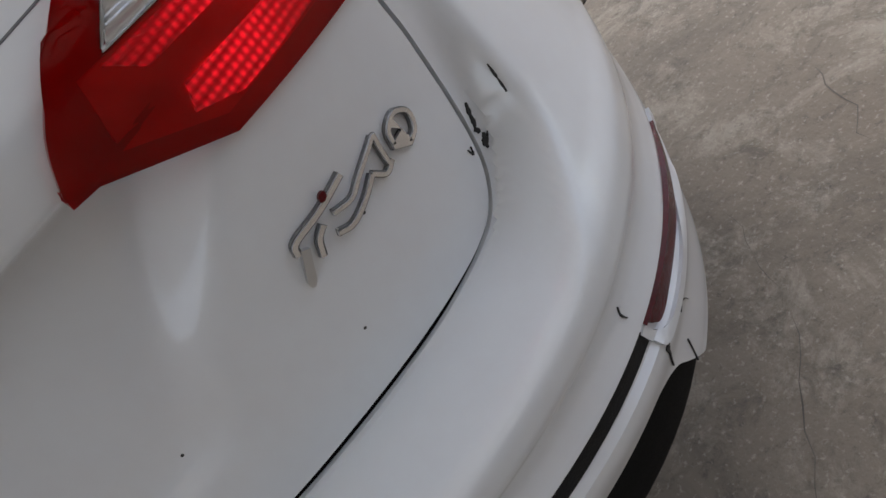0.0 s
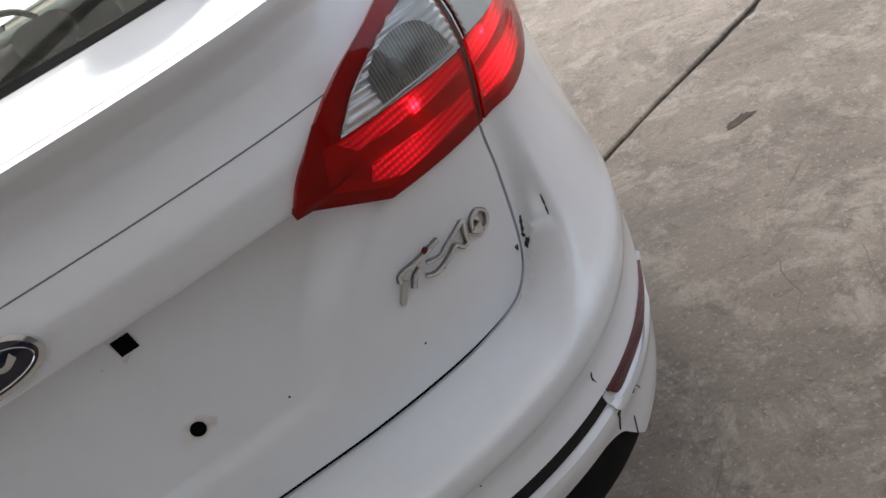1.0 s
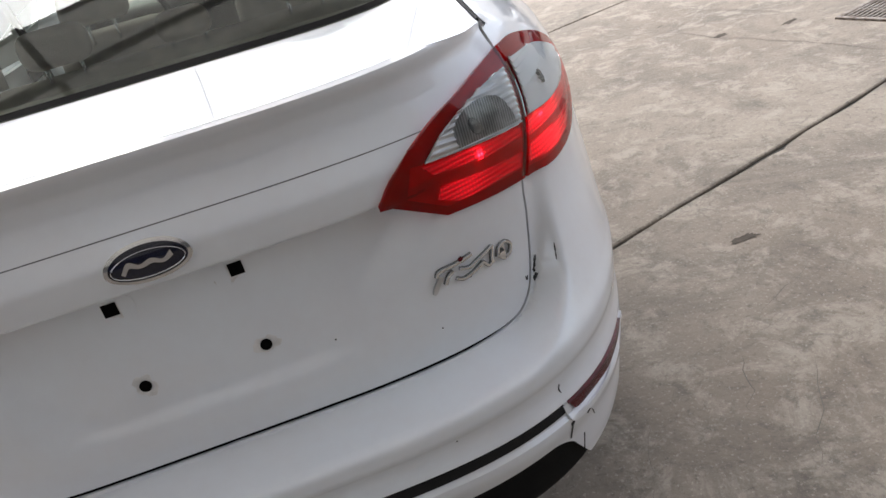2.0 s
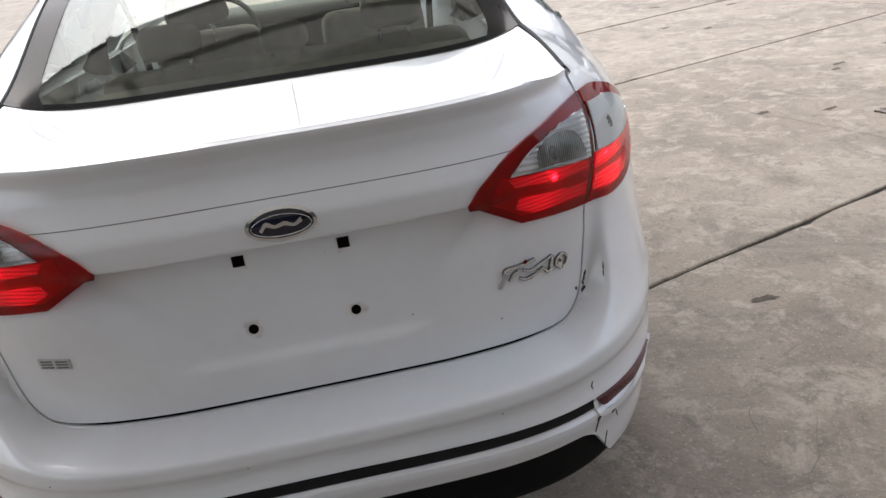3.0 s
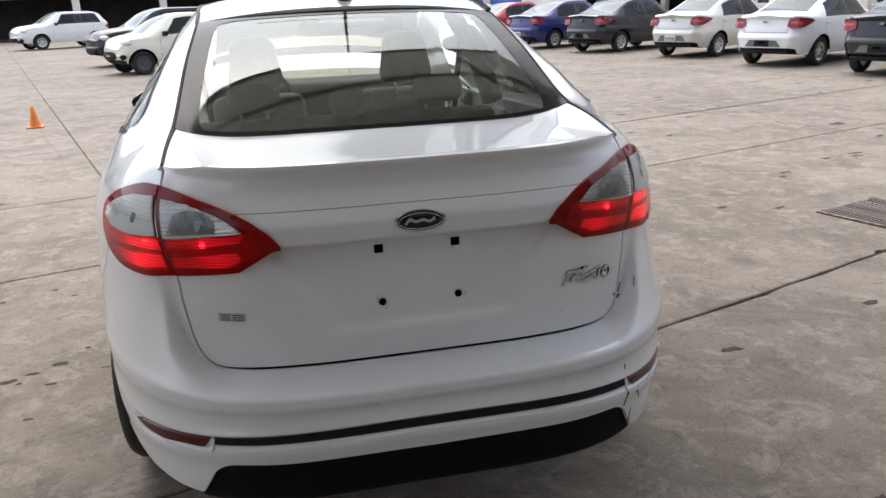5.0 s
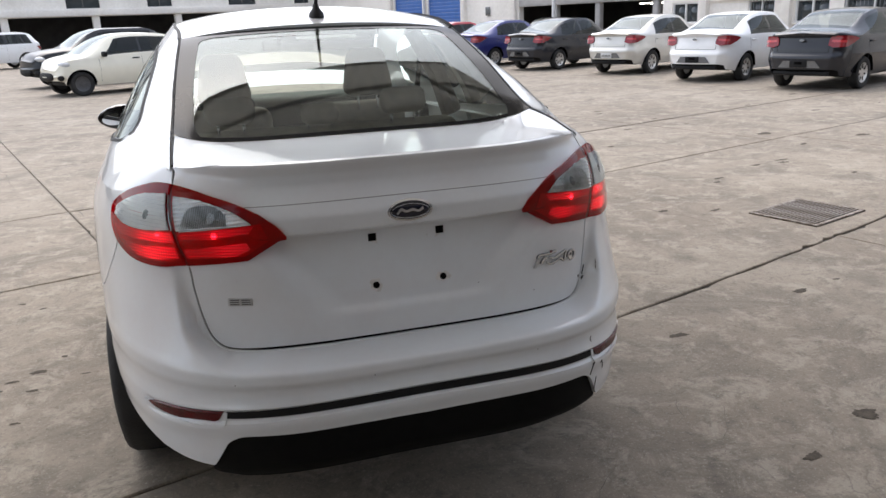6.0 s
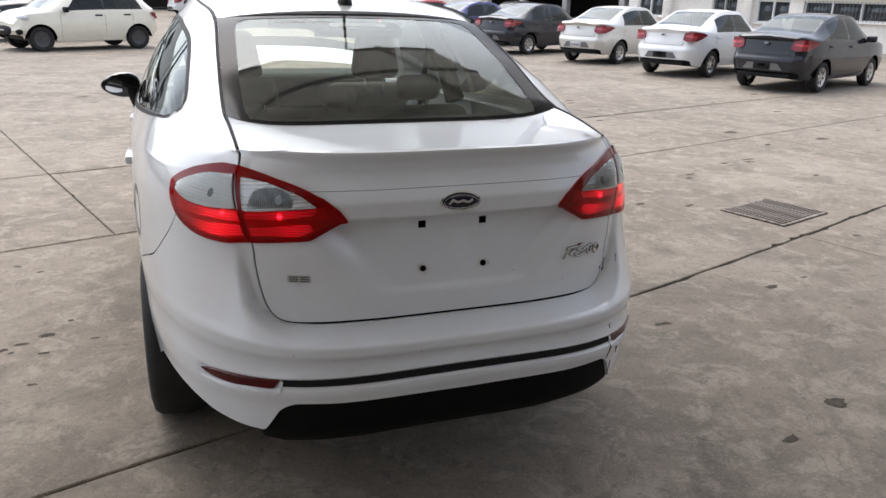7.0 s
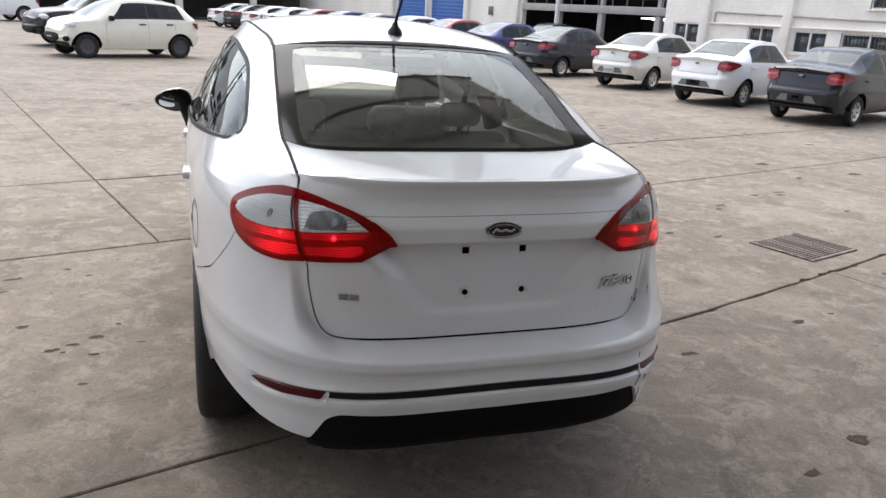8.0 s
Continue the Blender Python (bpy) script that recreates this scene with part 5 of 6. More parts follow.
def yard_car(paint, colour, shape="sedan", plate="", hub=None, mark=""):
    """A parked car: lofted body, windows, lamps, wheels. Its rear is at y = 0 and its front at y = length."""
    L, W, ya, yb, R, belt_k, top_k, topw_k, rear_g, front_g, side_g = SHAPES[shape]
    belt, top, topw = spline(belt_k), spline(top_k), spline(topw_k)
    car = thing("parked_car", f"{colour} parked {'hatchback' if shape == 'hatch' else 'sport utility car' if shape == 'suv' else 'sedan'} on the concrete yard" + mark, "car", "cars parked in the yard")
    low = 0.24 if shape != "suv" else 0.30

    # the window ends lean with the pillars
    slant = spline([(0.0, 0.0), (side_g[0][0] - 0.35 if side_g[0][0] > 0.5 else 0.05, 0.0), (side_g[0][0], 0.16), (side_g[-2][1], 0.0), (side_g[-1][0], 0.0), (side_g[-1][1], -0.40), (side_g[-1][1] + 0.62, 0.0), (L, 0.0)])

    def sec(y, q):
        """A point of the right half: q 0 at the sill, 1 at the belt, 2 at the edge of the top, 3 on the centre line."""
        if q > 1.08:
            y += slant(y) * (min(q, 1.86) - 1.08) / 0.78 * (1 if q < 2.1 else max(0.0, (3.0 - q) / 0.9))
        e = abs((y - L / 2) / (L / 2))
        w = W * (1 - 0.13 * e ** 5 - 0.20 * e ** 16)
        zb, zt, wt = belt(y), top(y), min(topw(y), w - 0.01)
        rise = low + (0.16 if y < 0.15 or y > L - 0.15 else 0.06) * smooth01(0.5, 0.0, min(y, L - y))
        if q <= 1:
            z = rise + (zb - rise) * q
            bulge = 0.035 * math.sin(math.pi * min(q * 1.05, 1)) - 0.05 * (1 - q) ** 3
            out = 0.03 * math.exp(-((q - 0.42) / 0.10) ** 2) * (1 if y < 0.2 or y > L - 0.2 else 0.2)
            back = 0.05 * smooth01(0.6, 1.0, q) * smooth01(0.3, 0.0, y) - 0.05 * smooth01(0.5, 0.3, q) * smooth01(0.3, 0.0, y)
            return (w - 0.02 + bulge, y + back - (out if y < L / 2 else -out), z)
        if q <= 2:
            f = q - 1
            return (w - 0.02 + (wt - w + 0.02) * f + 0.03 * math.sin(math.pi * f), y + 0.05 * (1 - f) * smooth01(0.3, 0.0, y), zb + (zt - zb) * f)
        f = q - 2
        return (wt * (1 - f), y - 0.05 * f * (1 if y < L / 2 else -1) * smooth01(0.5, 1.0, abs(y - L / 2) / (L / 2)), zt + 0.035 * (1 - (1 - f) ** 2))

    ys = sorted(set(np.round(np.concatenate([np.linspace(0, 0.3, 10), np.linspace(0.3, L - 0.3, 110), np.linspace(L - 0.3, L, 10)]), 4)))
    qs = [0, 0.05, 0.1, 0.15, 0.2, 0.25, 0.3, 0.35, 0.4, 0.45, 0.5, 0.55, 0.6, 0.65, 0.7, 0.75, 0.8, 0.9, 1.0, 1.08, 1.2, 1.3, 1.4, 1.5, 1.6, 1.7, 1.8, 1.86, 2.0, 2.1, 2.4, 2.7, 3.0]
    body, panes = bmesh.new(), {}

    def pane_of(*key):
        if key not in panes:
            panes[key] = bmesh.new()
        return panes[key]

    def kind(y, q, sgn):
        if q < 1:
            for c in (ya, yb):
                z = sec(y, q)[2]
                if (y - c) ** 2 + (z - R) ** 2 < (R + 0.055) ** 2:
                    return None
        if 1.08 < q < 1.86:
            for a, b in side_g:
                if a < y < b:
                    return pane_of("side_window", a, sgn)
            if side_g[0][0] < y < side_g[-1][1]:
                return pane_of("window_post", sum(b <= y for _, b in side_g), sgn)
        if q > 2.1 and rear_g[0] < y < rear_g[1]:
            return pane_of("rear_window", 0, 0)
        if q > 2.1 and front_g[0] < y < front_g[1]:
            return pane_of("windscreen", 0, 0)
        return body
    for sgn in (1, -1):
        cache = {}

        def vert(bm, i, j):
            key = (id(bm), i, j)
            if key not in cache:
                x, y, z = sec(ys[i], qs[j])
                cache[key] = bm.verts.new((sgn * x, y, z))
            return cache[key]
        for i in range(len(ys) - 1):
            for j in range(len(qs) - 1):
                bm = kind((ys[i] + ys[i + 1]) / 2, (qs[j] + qs[j + 1]) / 2, sgn)
                if bm is None:
                    continue
                f = [vert(bm, i, j), vert(bm, i + 1, j), vert(bm, i + 1, j + 1), vert(bm, i, j + 1)]
                bm.faces.new(f if sgn > 0 else f[::-1])
    for y in (0.0, L):
        rim = [sec(y, q) for q in qs]
        for a, b in zip(rim, rim[1:]):
            if abs(a[2] - b[2]) > 1e-5:
                out = -0.055 if y == 0 else 0.08
                fs = [math.sin(x * math.pi / 2) for x in np.linspace(-1, 1, 13)]
                top_e, low_e = ([body.verts.new((p[0] * f, p[1] + out * (1 - f * f), p[2])) for f in fs] for p in (b, a))
                for k in range(12):
                    f = (low_e[k], low_e[k + 1], top_e[k + 1], top_e[k])
                    body.faces.new(f if y == 0 else f[::-1])
    for bm in (body, *panes.values()):
        bmesh.ops.remove_doubles(bm, verts=bm.verts, dist=0.0005)
    # wheel arches drawn to a true circle
    for v in body.verts:
        if any(len(e.link_faces) == 1 for e in v.link_edges) and abs(v.co.x) > W * 0.8:
            for c in (ya, yb):
                d = Vector((v.co.y - c, v.co.z - R))
                if R + 0.02 < d.length < R + 0.13 and v.co.z > low + 0.10:
                    d.normalize()
                    v.co.y, v.co.z = c + d.x * (R + 0.055), R + d.y * (R + 0.055)
    shell = part("body", body, paint, car)
    for (nm, _, _), bm in panes.items():
        part(nm, bm, BLACK_GLOSS if nm == "window_post" else CAR_GLASS, car)
    part("underside", box_bm(W * 1.55, L * 0.86, 0.18, (0, L / 2, low + 0.10), 0.03), BLACK_PLASTIC, car)
    part("interior", box_bm(W * 1.5, L * 0.45, 0.45, (0, L * 0.46, 0.72), 0.1), BLACK_PLASTIC, car)

    # tail lamps, plate recess, handles, mirrors, bumper strip
    def put(name, poly, lift, mat_, parent=shell, dep=0.02):
        for sgn in (1, -1):
            def back(w, z):
                u, sgn = abs(w), math.copysign(1, w)
                q = (z - low - 0.1) / (belt(0.05) - low - 0.1)
                x, y, _ = sec(0.0, min(max(q, 0), 1))
                if u < 0.62:
                    return (sgn * u, y - 0.055 * max(0, 1 - (u / 0.6) ** 2), z)
                f = u - 0.62
                return (sgn * (0.62 + min(f, 0.12) + max(0, f - 0.12) * 0.25), y + max(0, f - 0.08) * 0.85 - 0.055 * max(0, 1 - (u / 0.6) ** 2), z)
            part(name, panel_bm(facing(poly, sgn), back, 0.05, 0.05, lift=lift, depth=dep), mat_, parent)
    if shape == "sedan":
        put("tail_lamp", [(0.51, 1.00), (0.48, 0.93), (0.475, 0.835), (0.57, 0.795), (0.80, 0.81), (0.98, 0.87), (1.12, 0.945), (1.0, 0.985), (0.80, 1.005), (0.62, 1.01)], 0.018, CAR_RED)
        put("lamp_lens", [(0.52, 0.895), (0.66, 0.885), (0.76, 0.885), (0.76, 0.925), (0.53, 0.935)], 0.022, CAR_PALE)
        put("plate_recess", [(0.0, 0.43), (0.40, 0.43), (0.30, 0.56), (0.0, 0.56)], 0.022, SHUT if colour == "white" else LAMP_GREY, dep=0.02)
        part("plate", box_bm(0.33, 0.012, 0.13, (0, -0.135, 0.50), 0.004), PLATE if plate else BLACK_PLASTIC, shell)
        if plate:
            for k in range(6):
                part("plate_bar", box_bm(0.03, 0.004, 0.05, (-0.12 + 0.048 * k, -0.143, 0.50)), LAMP_GREY, shell)
        else:
            part("plate_light", box_bm(0.14, 0.016, 0.05, (0, -0.137, 0.52), 0.004), VOID, shell)
        part("badge", lathe_bm([(0.0, 0.012), (0.04, 0.010), (0.045, 0.0)], axis="z", sides=16), LAMP_GREY, shell).matrix_world = Matrix.Translation((0, -0.06, 0.93)) @ Matrix.Rotation(radians(80), 4, "X") @ Matrix.Diagonal((1.2, 0.55, 1, 1))
        put("lid_gap", [(0.0, 0.715), (0.49, 0.715), (0.49, 0.722), (0.0, 0.722)], 0.004, SHUT_DARK, dep=0.006)
        put("lid_gap", [(0.488, 0.72), (0.495, 0.72), (0.495, 0.80), (0.488, 0.80)], 0.004, SHUT_DARK, dep=0.006)
        part("rear_skirt", box_bm(W * 1.25, 0.10, 0.08, (0, 0.0, 0.325), 0.03), BLACK_PLASTIC, shell)
    else:
        zl = belt(0) - 0.16
        put("tail_lamp", [(0.62, zl), (0.80, zl + 0.02), (0.92, zl + 0.17), (0.72, zl + 0.16)], 0.014, CAR_RED)
        # headlamps, grille and fog lamps at the front
        for sgn in (1, -1):
            hl = bmesh.new()
            bmesh.ops.create_uvsphere(hl, u_segments=14, v_segments=8, radius=1, matrix=Matrix.Translation((sgn * (W - 0.20), L - 0.20, belt(L - 0.25) - 0.06)) @ Matrix.Rotation(radians(-35 * sgn), 4, "Z") @ Matrix.Diagonal((0.17, 0.10, 0.085, 1)))
            part("headlamp", hl, CAR_CLEAR, shell)
            fg = bmesh.new()
            bmesh.ops.create_uvsphere(fg, u_segments=12, v_segments=8, radius=1, matrix=Matrix.Translation((sgn * (W - 0.19), L - 0.07, 0.47)) @ Matrix.Rotation(radians(-30 * sgn), 4, "Z") @ Matrix.Diagonal((0.10, 0.05, 0.075, 1)))
            part("fog_lamp", fg, BLACK_PLASTIC, shell)
        gr = bmesh.new()
        bmesh.ops.create_uvsphere(gr, u_segments=16, v_segments=8, radius=1, matrix=Matrix.Translation((0, L + 0.045, 0.50)) @ Matrix.Diagonal((0.50, 0.06, 0.13, 1)))
        part("grille", gr, BLACK_PLASTIC, shell)
    for sgn in (1, -1):
        for a in (side_g[-2][0] + 0.12, side_g[-1][0] + 0.12):
            x, y, z = sec(a, 0.87)
            part("door_handle", box_bm(0.03, 0.19, 0.035, (sgn * (x + 0.008), y, z), 0.01), BLACK_PLASTIC if shape == "hatch" else paint, shell)
        x, y, z = sec(side_g[-1][1] + 0.05, 1.0)
        part("door_mirror", box_bm(0.20, 0.10, 0.13, (sgn * (x + 0.08), y - 0.05, z + 0.07), 0.035, 3), BLACK_PLASTIC if shape != "sedan" else paint, shell)
        for a in (side_g[-2][0] - 0.03, side_g[-1][0] - 0.04, side_g[-1][1] + 0.12):
            part("door_gap", sweep_bm([(sgn * (sec(a, q)[0] - 0.002), sec(a, q)[1], sec(a, q)[2]) for q in (0.15, 0.35, 0.55, 0.75, 0.95)], 0.005, 5), SHUT_DARK, shell)
        for c in (ya, yb):
            wheel = part("wheel", lathe_bm([(R * 0.63, 0.075), (R * 0.75, 0.094), (R * 0.93, 0.088), (R, 0.06), (R, -0.06), (R * 0.93, -0.088), (R * 0.63, -0.08)], sides=28), RUBBER, car)
            wheel.matrix_world = Matrix.Translation((sgn * (W - 0.115), c, R)) @ Matrix.Diagonal((sgn, 1, 1, 1))
            rim = part("rim", lathe_bm([(0.0, 0.055), (R * 0.2, 0.055), (R * 0.45, 0.045), (R * 0.6, 0.072), (R * 0.66, 0.078), (R * 0.62, -0.06), (0.0, -0.06)], sides=28), hub or SILVER, wheel)
            if hub is None:
                for k in range(7):
                    sl = box_bm(0.006, R * 0.10, R * 0.26, (0.056, 0, R * 0.40), 0.003)
                    bmesh.ops.rotate(sl, verts=sl.verts, cent=(0, 0, 0), matrix=Matrix.Rotation(k * math.tau / 7, 3, "X"))
                    part("rim_slot", sl, BLACK_PLASTIC, rim)
            wb = bmesh.new()
            arcs = [[wb.verts.new((x, (R + 0.06) * math.cos(t), (R + 0.06) * math.sin(t))) for t in np.linspace(0.05, math.pi - 0.05, 16)] for x in (-0.12, 0.10)]
            for i in range(15):
                wb.faces.new((arcs[0][i], arcs[0][i + 1], arcs[1][i + 1], arcs[1][i]))
            wb.faces.new(arcs[0][::-1])
            part("wheel_well", wb, VOID, wheel)
    return car, (W - 0.115, ya, yb)


SIZE = 0.89


def place_car(made, wheel_x, wheel_y, heading, which="rear_right", size=SIZE):
    """Sets a car so that one of its wheels stands at a point of the ground."""
    car, (x, ya, yb) = made
    m = Matrix.Rotation(radians(heading - 90), 4, "Z")
    local = Vector((x if "right" in which else -x, ya if "rear" in which else yb, 0))
    m = m @ Matrix.Scale(size, 4)
    car.matrix_world = Matrix.Translation(Vector((wheel_x, wheel_y, 0)) - m @ local) @ m


row = [(SLATE, "dark grey", ""), (WHITE_CAR, "white", ""), (SILVER_CAR, "silver", "y"), (SLATE, "dark grey", ""), (BLUE_CAR, "dark blue", "y"), (RED_CAR, "red", ""), (WHITE_CAR, "white", ""), (GREY_CAR, "grey", ""),
       (BLUE_CAR, "dark blue", ""), (RED_CAR, "red", ""), (WHITE_CAR, "white", ""), (WHITE_CAR, "white", ""), (SLATE, "dark grey", ""), (WHITE_CAR, "white", "")]
spots = [(10.11, 8.87, 22.5), (9.79, 11.45, 25), (9.55, 14.50, 26), (8.57, 17.46, 24), (7.79, 20.24, 23), (7.07, 23.02, 22)] + [(7.07 - 0.78 * k, 23.02 + 2.62 * k, 21) for k in range(1, 9)]
first = {}
for (paint, colour, plate), (x, y, h) in zip(row, spots):
    key = (colour, plate)
    if key not in first:
        made = yard_car(paint, colour, "sedan", plate, mark=" with a number plate" if plate else "")
        first[key] = made
    else:
        made = (copy_thing(first[key][0], Matrix()), first[key][1])
    place_car(made, x, y, h)
place_car((copy_thing(first[("dark grey", "")][0], Matrix()), first[("dark grey", "")][1]), 15.2, 31.6, 200)
place_car(yard_car(CREAM_CAR, "cream white", "hatch", hub=STEEL_DARK), -3.32, 18.36, 208, "front_left", 0.93)
place_car(yard_car(BLACK_CAR, "black", "suv"), -4.15, 22.00, 208, "front_left", 0.92)
place_car(yard_car(WHITE_CAR, "white", "suv"), -8.45, 38.9, 214, "rear_left", 0.97)


# ---- buildings ----
def holed_wall(name, length, height, thick, holes, material, label):
    """A wall along x with openings (x0, x1, z0, z1) that go through it."""
    xs = sorted({0.0, length, *[h[0] for h in holes], *[h[1] for h in holes]})
    zs = sorted({0.0, height, *[h[2] for h in holes], *[h[3] for h in holes]})
    bm = bmesh.new()
    for x0, x1 in zip(xs, xs[1:]):
        for z0, z1 in zip(zs, zs[1:]):
            cx, cz = (x0 + x1) / 2, (z0 + z1) / 2
            if any(a < cx < b and c < cz < d for a, b, c, d in holes):
                continue
            bmesh.ops.create_cube(bm, size=1, matrix=Matrix.Translation((cx, 0, cz)) @ Matrix.Diagonal((x1 - x0, thick, z1 - z0, 1)))
    bmesh.ops.remove_doubles(bm, verts=bm.verts, dist=0.0005)
    seen = {}
    for f in bm.faces:
        seen.setdefault(tuple(round(c, 3) for c in f.calc_center_median()), []).append(f)
    bmesh.ops.delete(bm, geom=[f for g in seen.values() if len(g) > 1 for f in g], context="FACES")
    ob = part(name, bm, material, smooth=False)
    return tagged(ob, label, "wall", kind="structure")


# East building: along v at u = 26, seen behind the row of cars. Wall x runs with v from -12.
EAST = GRID @ Matrix.Translation((26.0, -12.0, 0)) @ Matrix.Rotation(radians(90), 4, "Z")
windows = [(31.2, 32.5, 0.86, 1.68), (27.8, 28.9, 0.95, 1.66), (25.7, 27.0, 0.80, 1.60), (22.2, 25.2, 0.95, 1.60), (21.4, 24.4, 2.42, 3.30)]
bays = [(33.0, 42.4, 0.0, 1.88)]
upper = [(33.0, 42.4, 2.22, 3.9)]
doors = [(47.6, 51.0, 0.0, 3.4), (51.5, 54.9, 0.0, 3.4)]
east = holed_wall("wall_east", 70.0, 7.0, 0.3, windows + bays + upper + doors, PLASTER, "off-white rendered workshop wall with windows and bays")
east.matrix_world = EAST


for k, (a, b, c, d) in enumerate(windows):
    w = tagged(new(f"window_{k + 1}"), "white-framed window with dark panes in the workshop wall", "window", kind="structure")
    w.matrix_world = EAST
    n = 3 if b - a > 2 else 2
    for x in np.linspace(a, b, n + 1):
        part("window_frame", box_bm(0.06, 0.10, d - c, (min(max(x, a + 0.03), b - 0.03), 0.06, (c + d) / 2), 0.008), WINDOW_WHITE, w)
    for z in (c + 0.03, d - 0.03):
        part("window_frame", box_bm(b - a, 0.096, 0.06, ((a + b) / 2, 0.06, z), 0.008), WINDOW_WHITE, w)
    for i in range(n):
        x0, x1 = a + (b - a) * i / n, a + (b - a) * (i + 1) / n
        part("pane", box_bm(x1 - x0, 0.01, d - c, ((x0 + x1) / 2, 0.02, (c + d) / 2)), DARK_PANE, w)
    part("window_sill", box_bm(b - a + 0.12, 0.12, 0.05, ((a + b) / 2, 0.19, c - 0.025), 0.01), PLASTER, w)
    if k in (1, 3, 4):
        for x in np.arange(a + 0.12, b, 0.13):
            part("window_bar", box_bm(0.014, 0.014, d - c, (x, 0.13, (c + d) / 2)), LAMP_GREY, w)
for k, (a, b, c, d) in enumerate(doors):
    dr = tagged(new(f"door_{k + 1}"), "blue ribbed roller door of the workshop", "door", kind="structure")
    dr.matrix_world = EAST
    for j in range(17):
        part("slat", box_bm(b - a, 0.04, 0.195, ((a + b) / 2, 0.05, 0.1 + 0.2 * j), 0.012), BLUE_DOOR, dr)
post = thing("wall_post", "white painted steel post against the workshop", "post", "posts of the workshop", at=EAST)
part("shaft", box_bm(0.16, 0.16, 5.0, (51.25, 0.30, 2.5), 0.02), WINDOW_WHITE, post)
for x in (30.85, 27.25, 42.72, 47.2, 55.3):
    p2 = thing("wall_post", "pale concrete column of the workshop front", "post", "posts of the workshop", at=EAST)
    part("shaft", box_bm(0.34, 0.30, 7.0, (x, 0.22, 3.5), 0.02), PLASTER, p2)
for x in (33.45, 36.85, 39.75):
    p3 = thing("bay_column", "grey painted column between the open workshop bays", "column", "columns of the workshop bays", at=EAST)
    part("shaft", box_bm(0.30, 0.26, 1.88, (x, -0.02, 0.94), 0.02), BAY_GREY, p3)
    part("shaft", box_bm(0.20, 0.20, 1.68, (x, -0.02, 3.06), 0.02), BAY_GREY, p3)
lintel = thing("bay_beam", "grey weathered concrete beam over the workshop bays", "beam", at=EAST)
part("band", box_bm(9.4, 0.16, 0.335, (37.7, 0.10, 2.05), 0.015), BAY_GREY, lintel)
rail_ = thing("gallery_rail", "thin dark railing along the workshop gallery", "railing", at=EAST)
for z in (2.55, 2.85):
    part("bar", box_bm(9.4, 0.03, 0.03, (37.7, -0.10, z)), STEEL, rail_)
for x in np.arange(33.6, 42.3, 0.9):
    part("upright", box_bm(0.04, 0.04, 0.65, (x, -0.06, 2.545)), STEEL, rail_)
pole = thing("lamp_pole", "white painted steel pole before the workshop", "pole", at=EAST)
part("shaft", lathe_bm([(0.08, 0.0), (0.08, 7.0), (0.0, 7.0)], axis="z", sides=14), WINDOW_WHITE, pole).matrix_basis = Matrix.Translation((38.2, 1.6, 0))
pipe = thing("wall_pipe", "grey painted conduit fixed along the workshop wall", "pipe", at=EAST)
part("run", sweep_bm([(30.46, 0.19, 1.74), (30.46, 0.19, 2.09), (30.40, 0.19, 2.14), (24.3, 0.19, 2.04), (12.0, 0.19, 1.98)], 0.035, 8), PIPE_GREY, pipe)
pipe2 = thing("wall_pipe", "grey painted conduit fixed along the workshop wall", "pipe", at=EAST)
part("run", sweep_bm([(27.4, 0.19, 0.05), (27.4, 0.19, 4.0)], 0.03, 8), PIPE_GREY, pipe2)
ledge = thing("wall_ledge", "weathered concrete ledge along the workshop wall", "ledge", at=EAST)
part("band", box_bm(19.0, 0.10, 0.07, (21.5, 0.20, 1.715), 0.015), PLASTER, ledge)
part("band", box_bm(27.2, 0.14, 0.22, (56.2, 0.22, 3.55), 0.02), PLASTER, ledge)
vent = thing("meter_box", "grey meter box on the white workshop wall", "box", at=EAST)
part("case", box_bm(0.30, 0.12, 0.45, (45.0, 0.21, 1.75), 0.02), LAMP_GREY, vent)
tube = thing("tube_lamp", "lit fluorescent tube in the dark workshop bay", "lamp", "tube lamps", at=EAST)
part("tube", box_bm(1.5, 0.06, 0.05, (36.3, -3.0, 1.78), 0.01), TUBE, tube)
part("cord", box_bm(0.02, 0.02, 0.16, (36.3, -3.0, 1.87)), PIPE_GREY, tube)
tube2 = thing("tube_lamp", "lit fluorescent tube in the dark workshop bay", "lamp", "tube lamps", at=EAST)
part("tube", box_bm(1.2, 0.06, 0.05, (35.1, -2.2, 1.74), 0.01), TUBE, tube2)
part("cord", box_bm(0.02, 0.02, 0.20, (35.1, -2.2, 1.85)), PIPE_GREY, tube2)
# The deep shade inside the bays is put into near-black walls and slabs.
room = part("workshop_room", box_bm(12.0, 0.2, 4.4, (37.5, -7.0, 2.2)), SHADED_WALL, smooth=False)
tagged(room, "back wall of the workshop bay, coloured for deep shade", "wall", kind="structure").matrix_world = EAST
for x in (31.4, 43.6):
    r2 = part("workshop_side", box_bm(0.2, 6.6, 4.4, (x, -3.6, 2.2)), SHADED_WALL, smooth=False)
    tagged(r2, "side wall of the workshop bay, coloured for deep shade", "wall", kind="structure").matrix_world = EAST
r3 = part("workshop_ceiling", box_bm(12.0, 6.6, 0.25, (37.5, -3.6, 2.06)), SHADED_WALL, smooth=False)
tagged(r3, "ceiling slab of the workshop bay, coloured for deep shade", "ceiling", kind="structure").matrix_world = EAST
r4 = part("workshop_ceiling", box_bm(12.0, 6.6, 0.25, (37.5, -3.6, 4.55)), SHADED_WALL, smooth=False)
tagged(r4, "ceiling slab of the workshop loft, coloured for deep shade", "ceiling", kind="structure").matrix_world = EAST

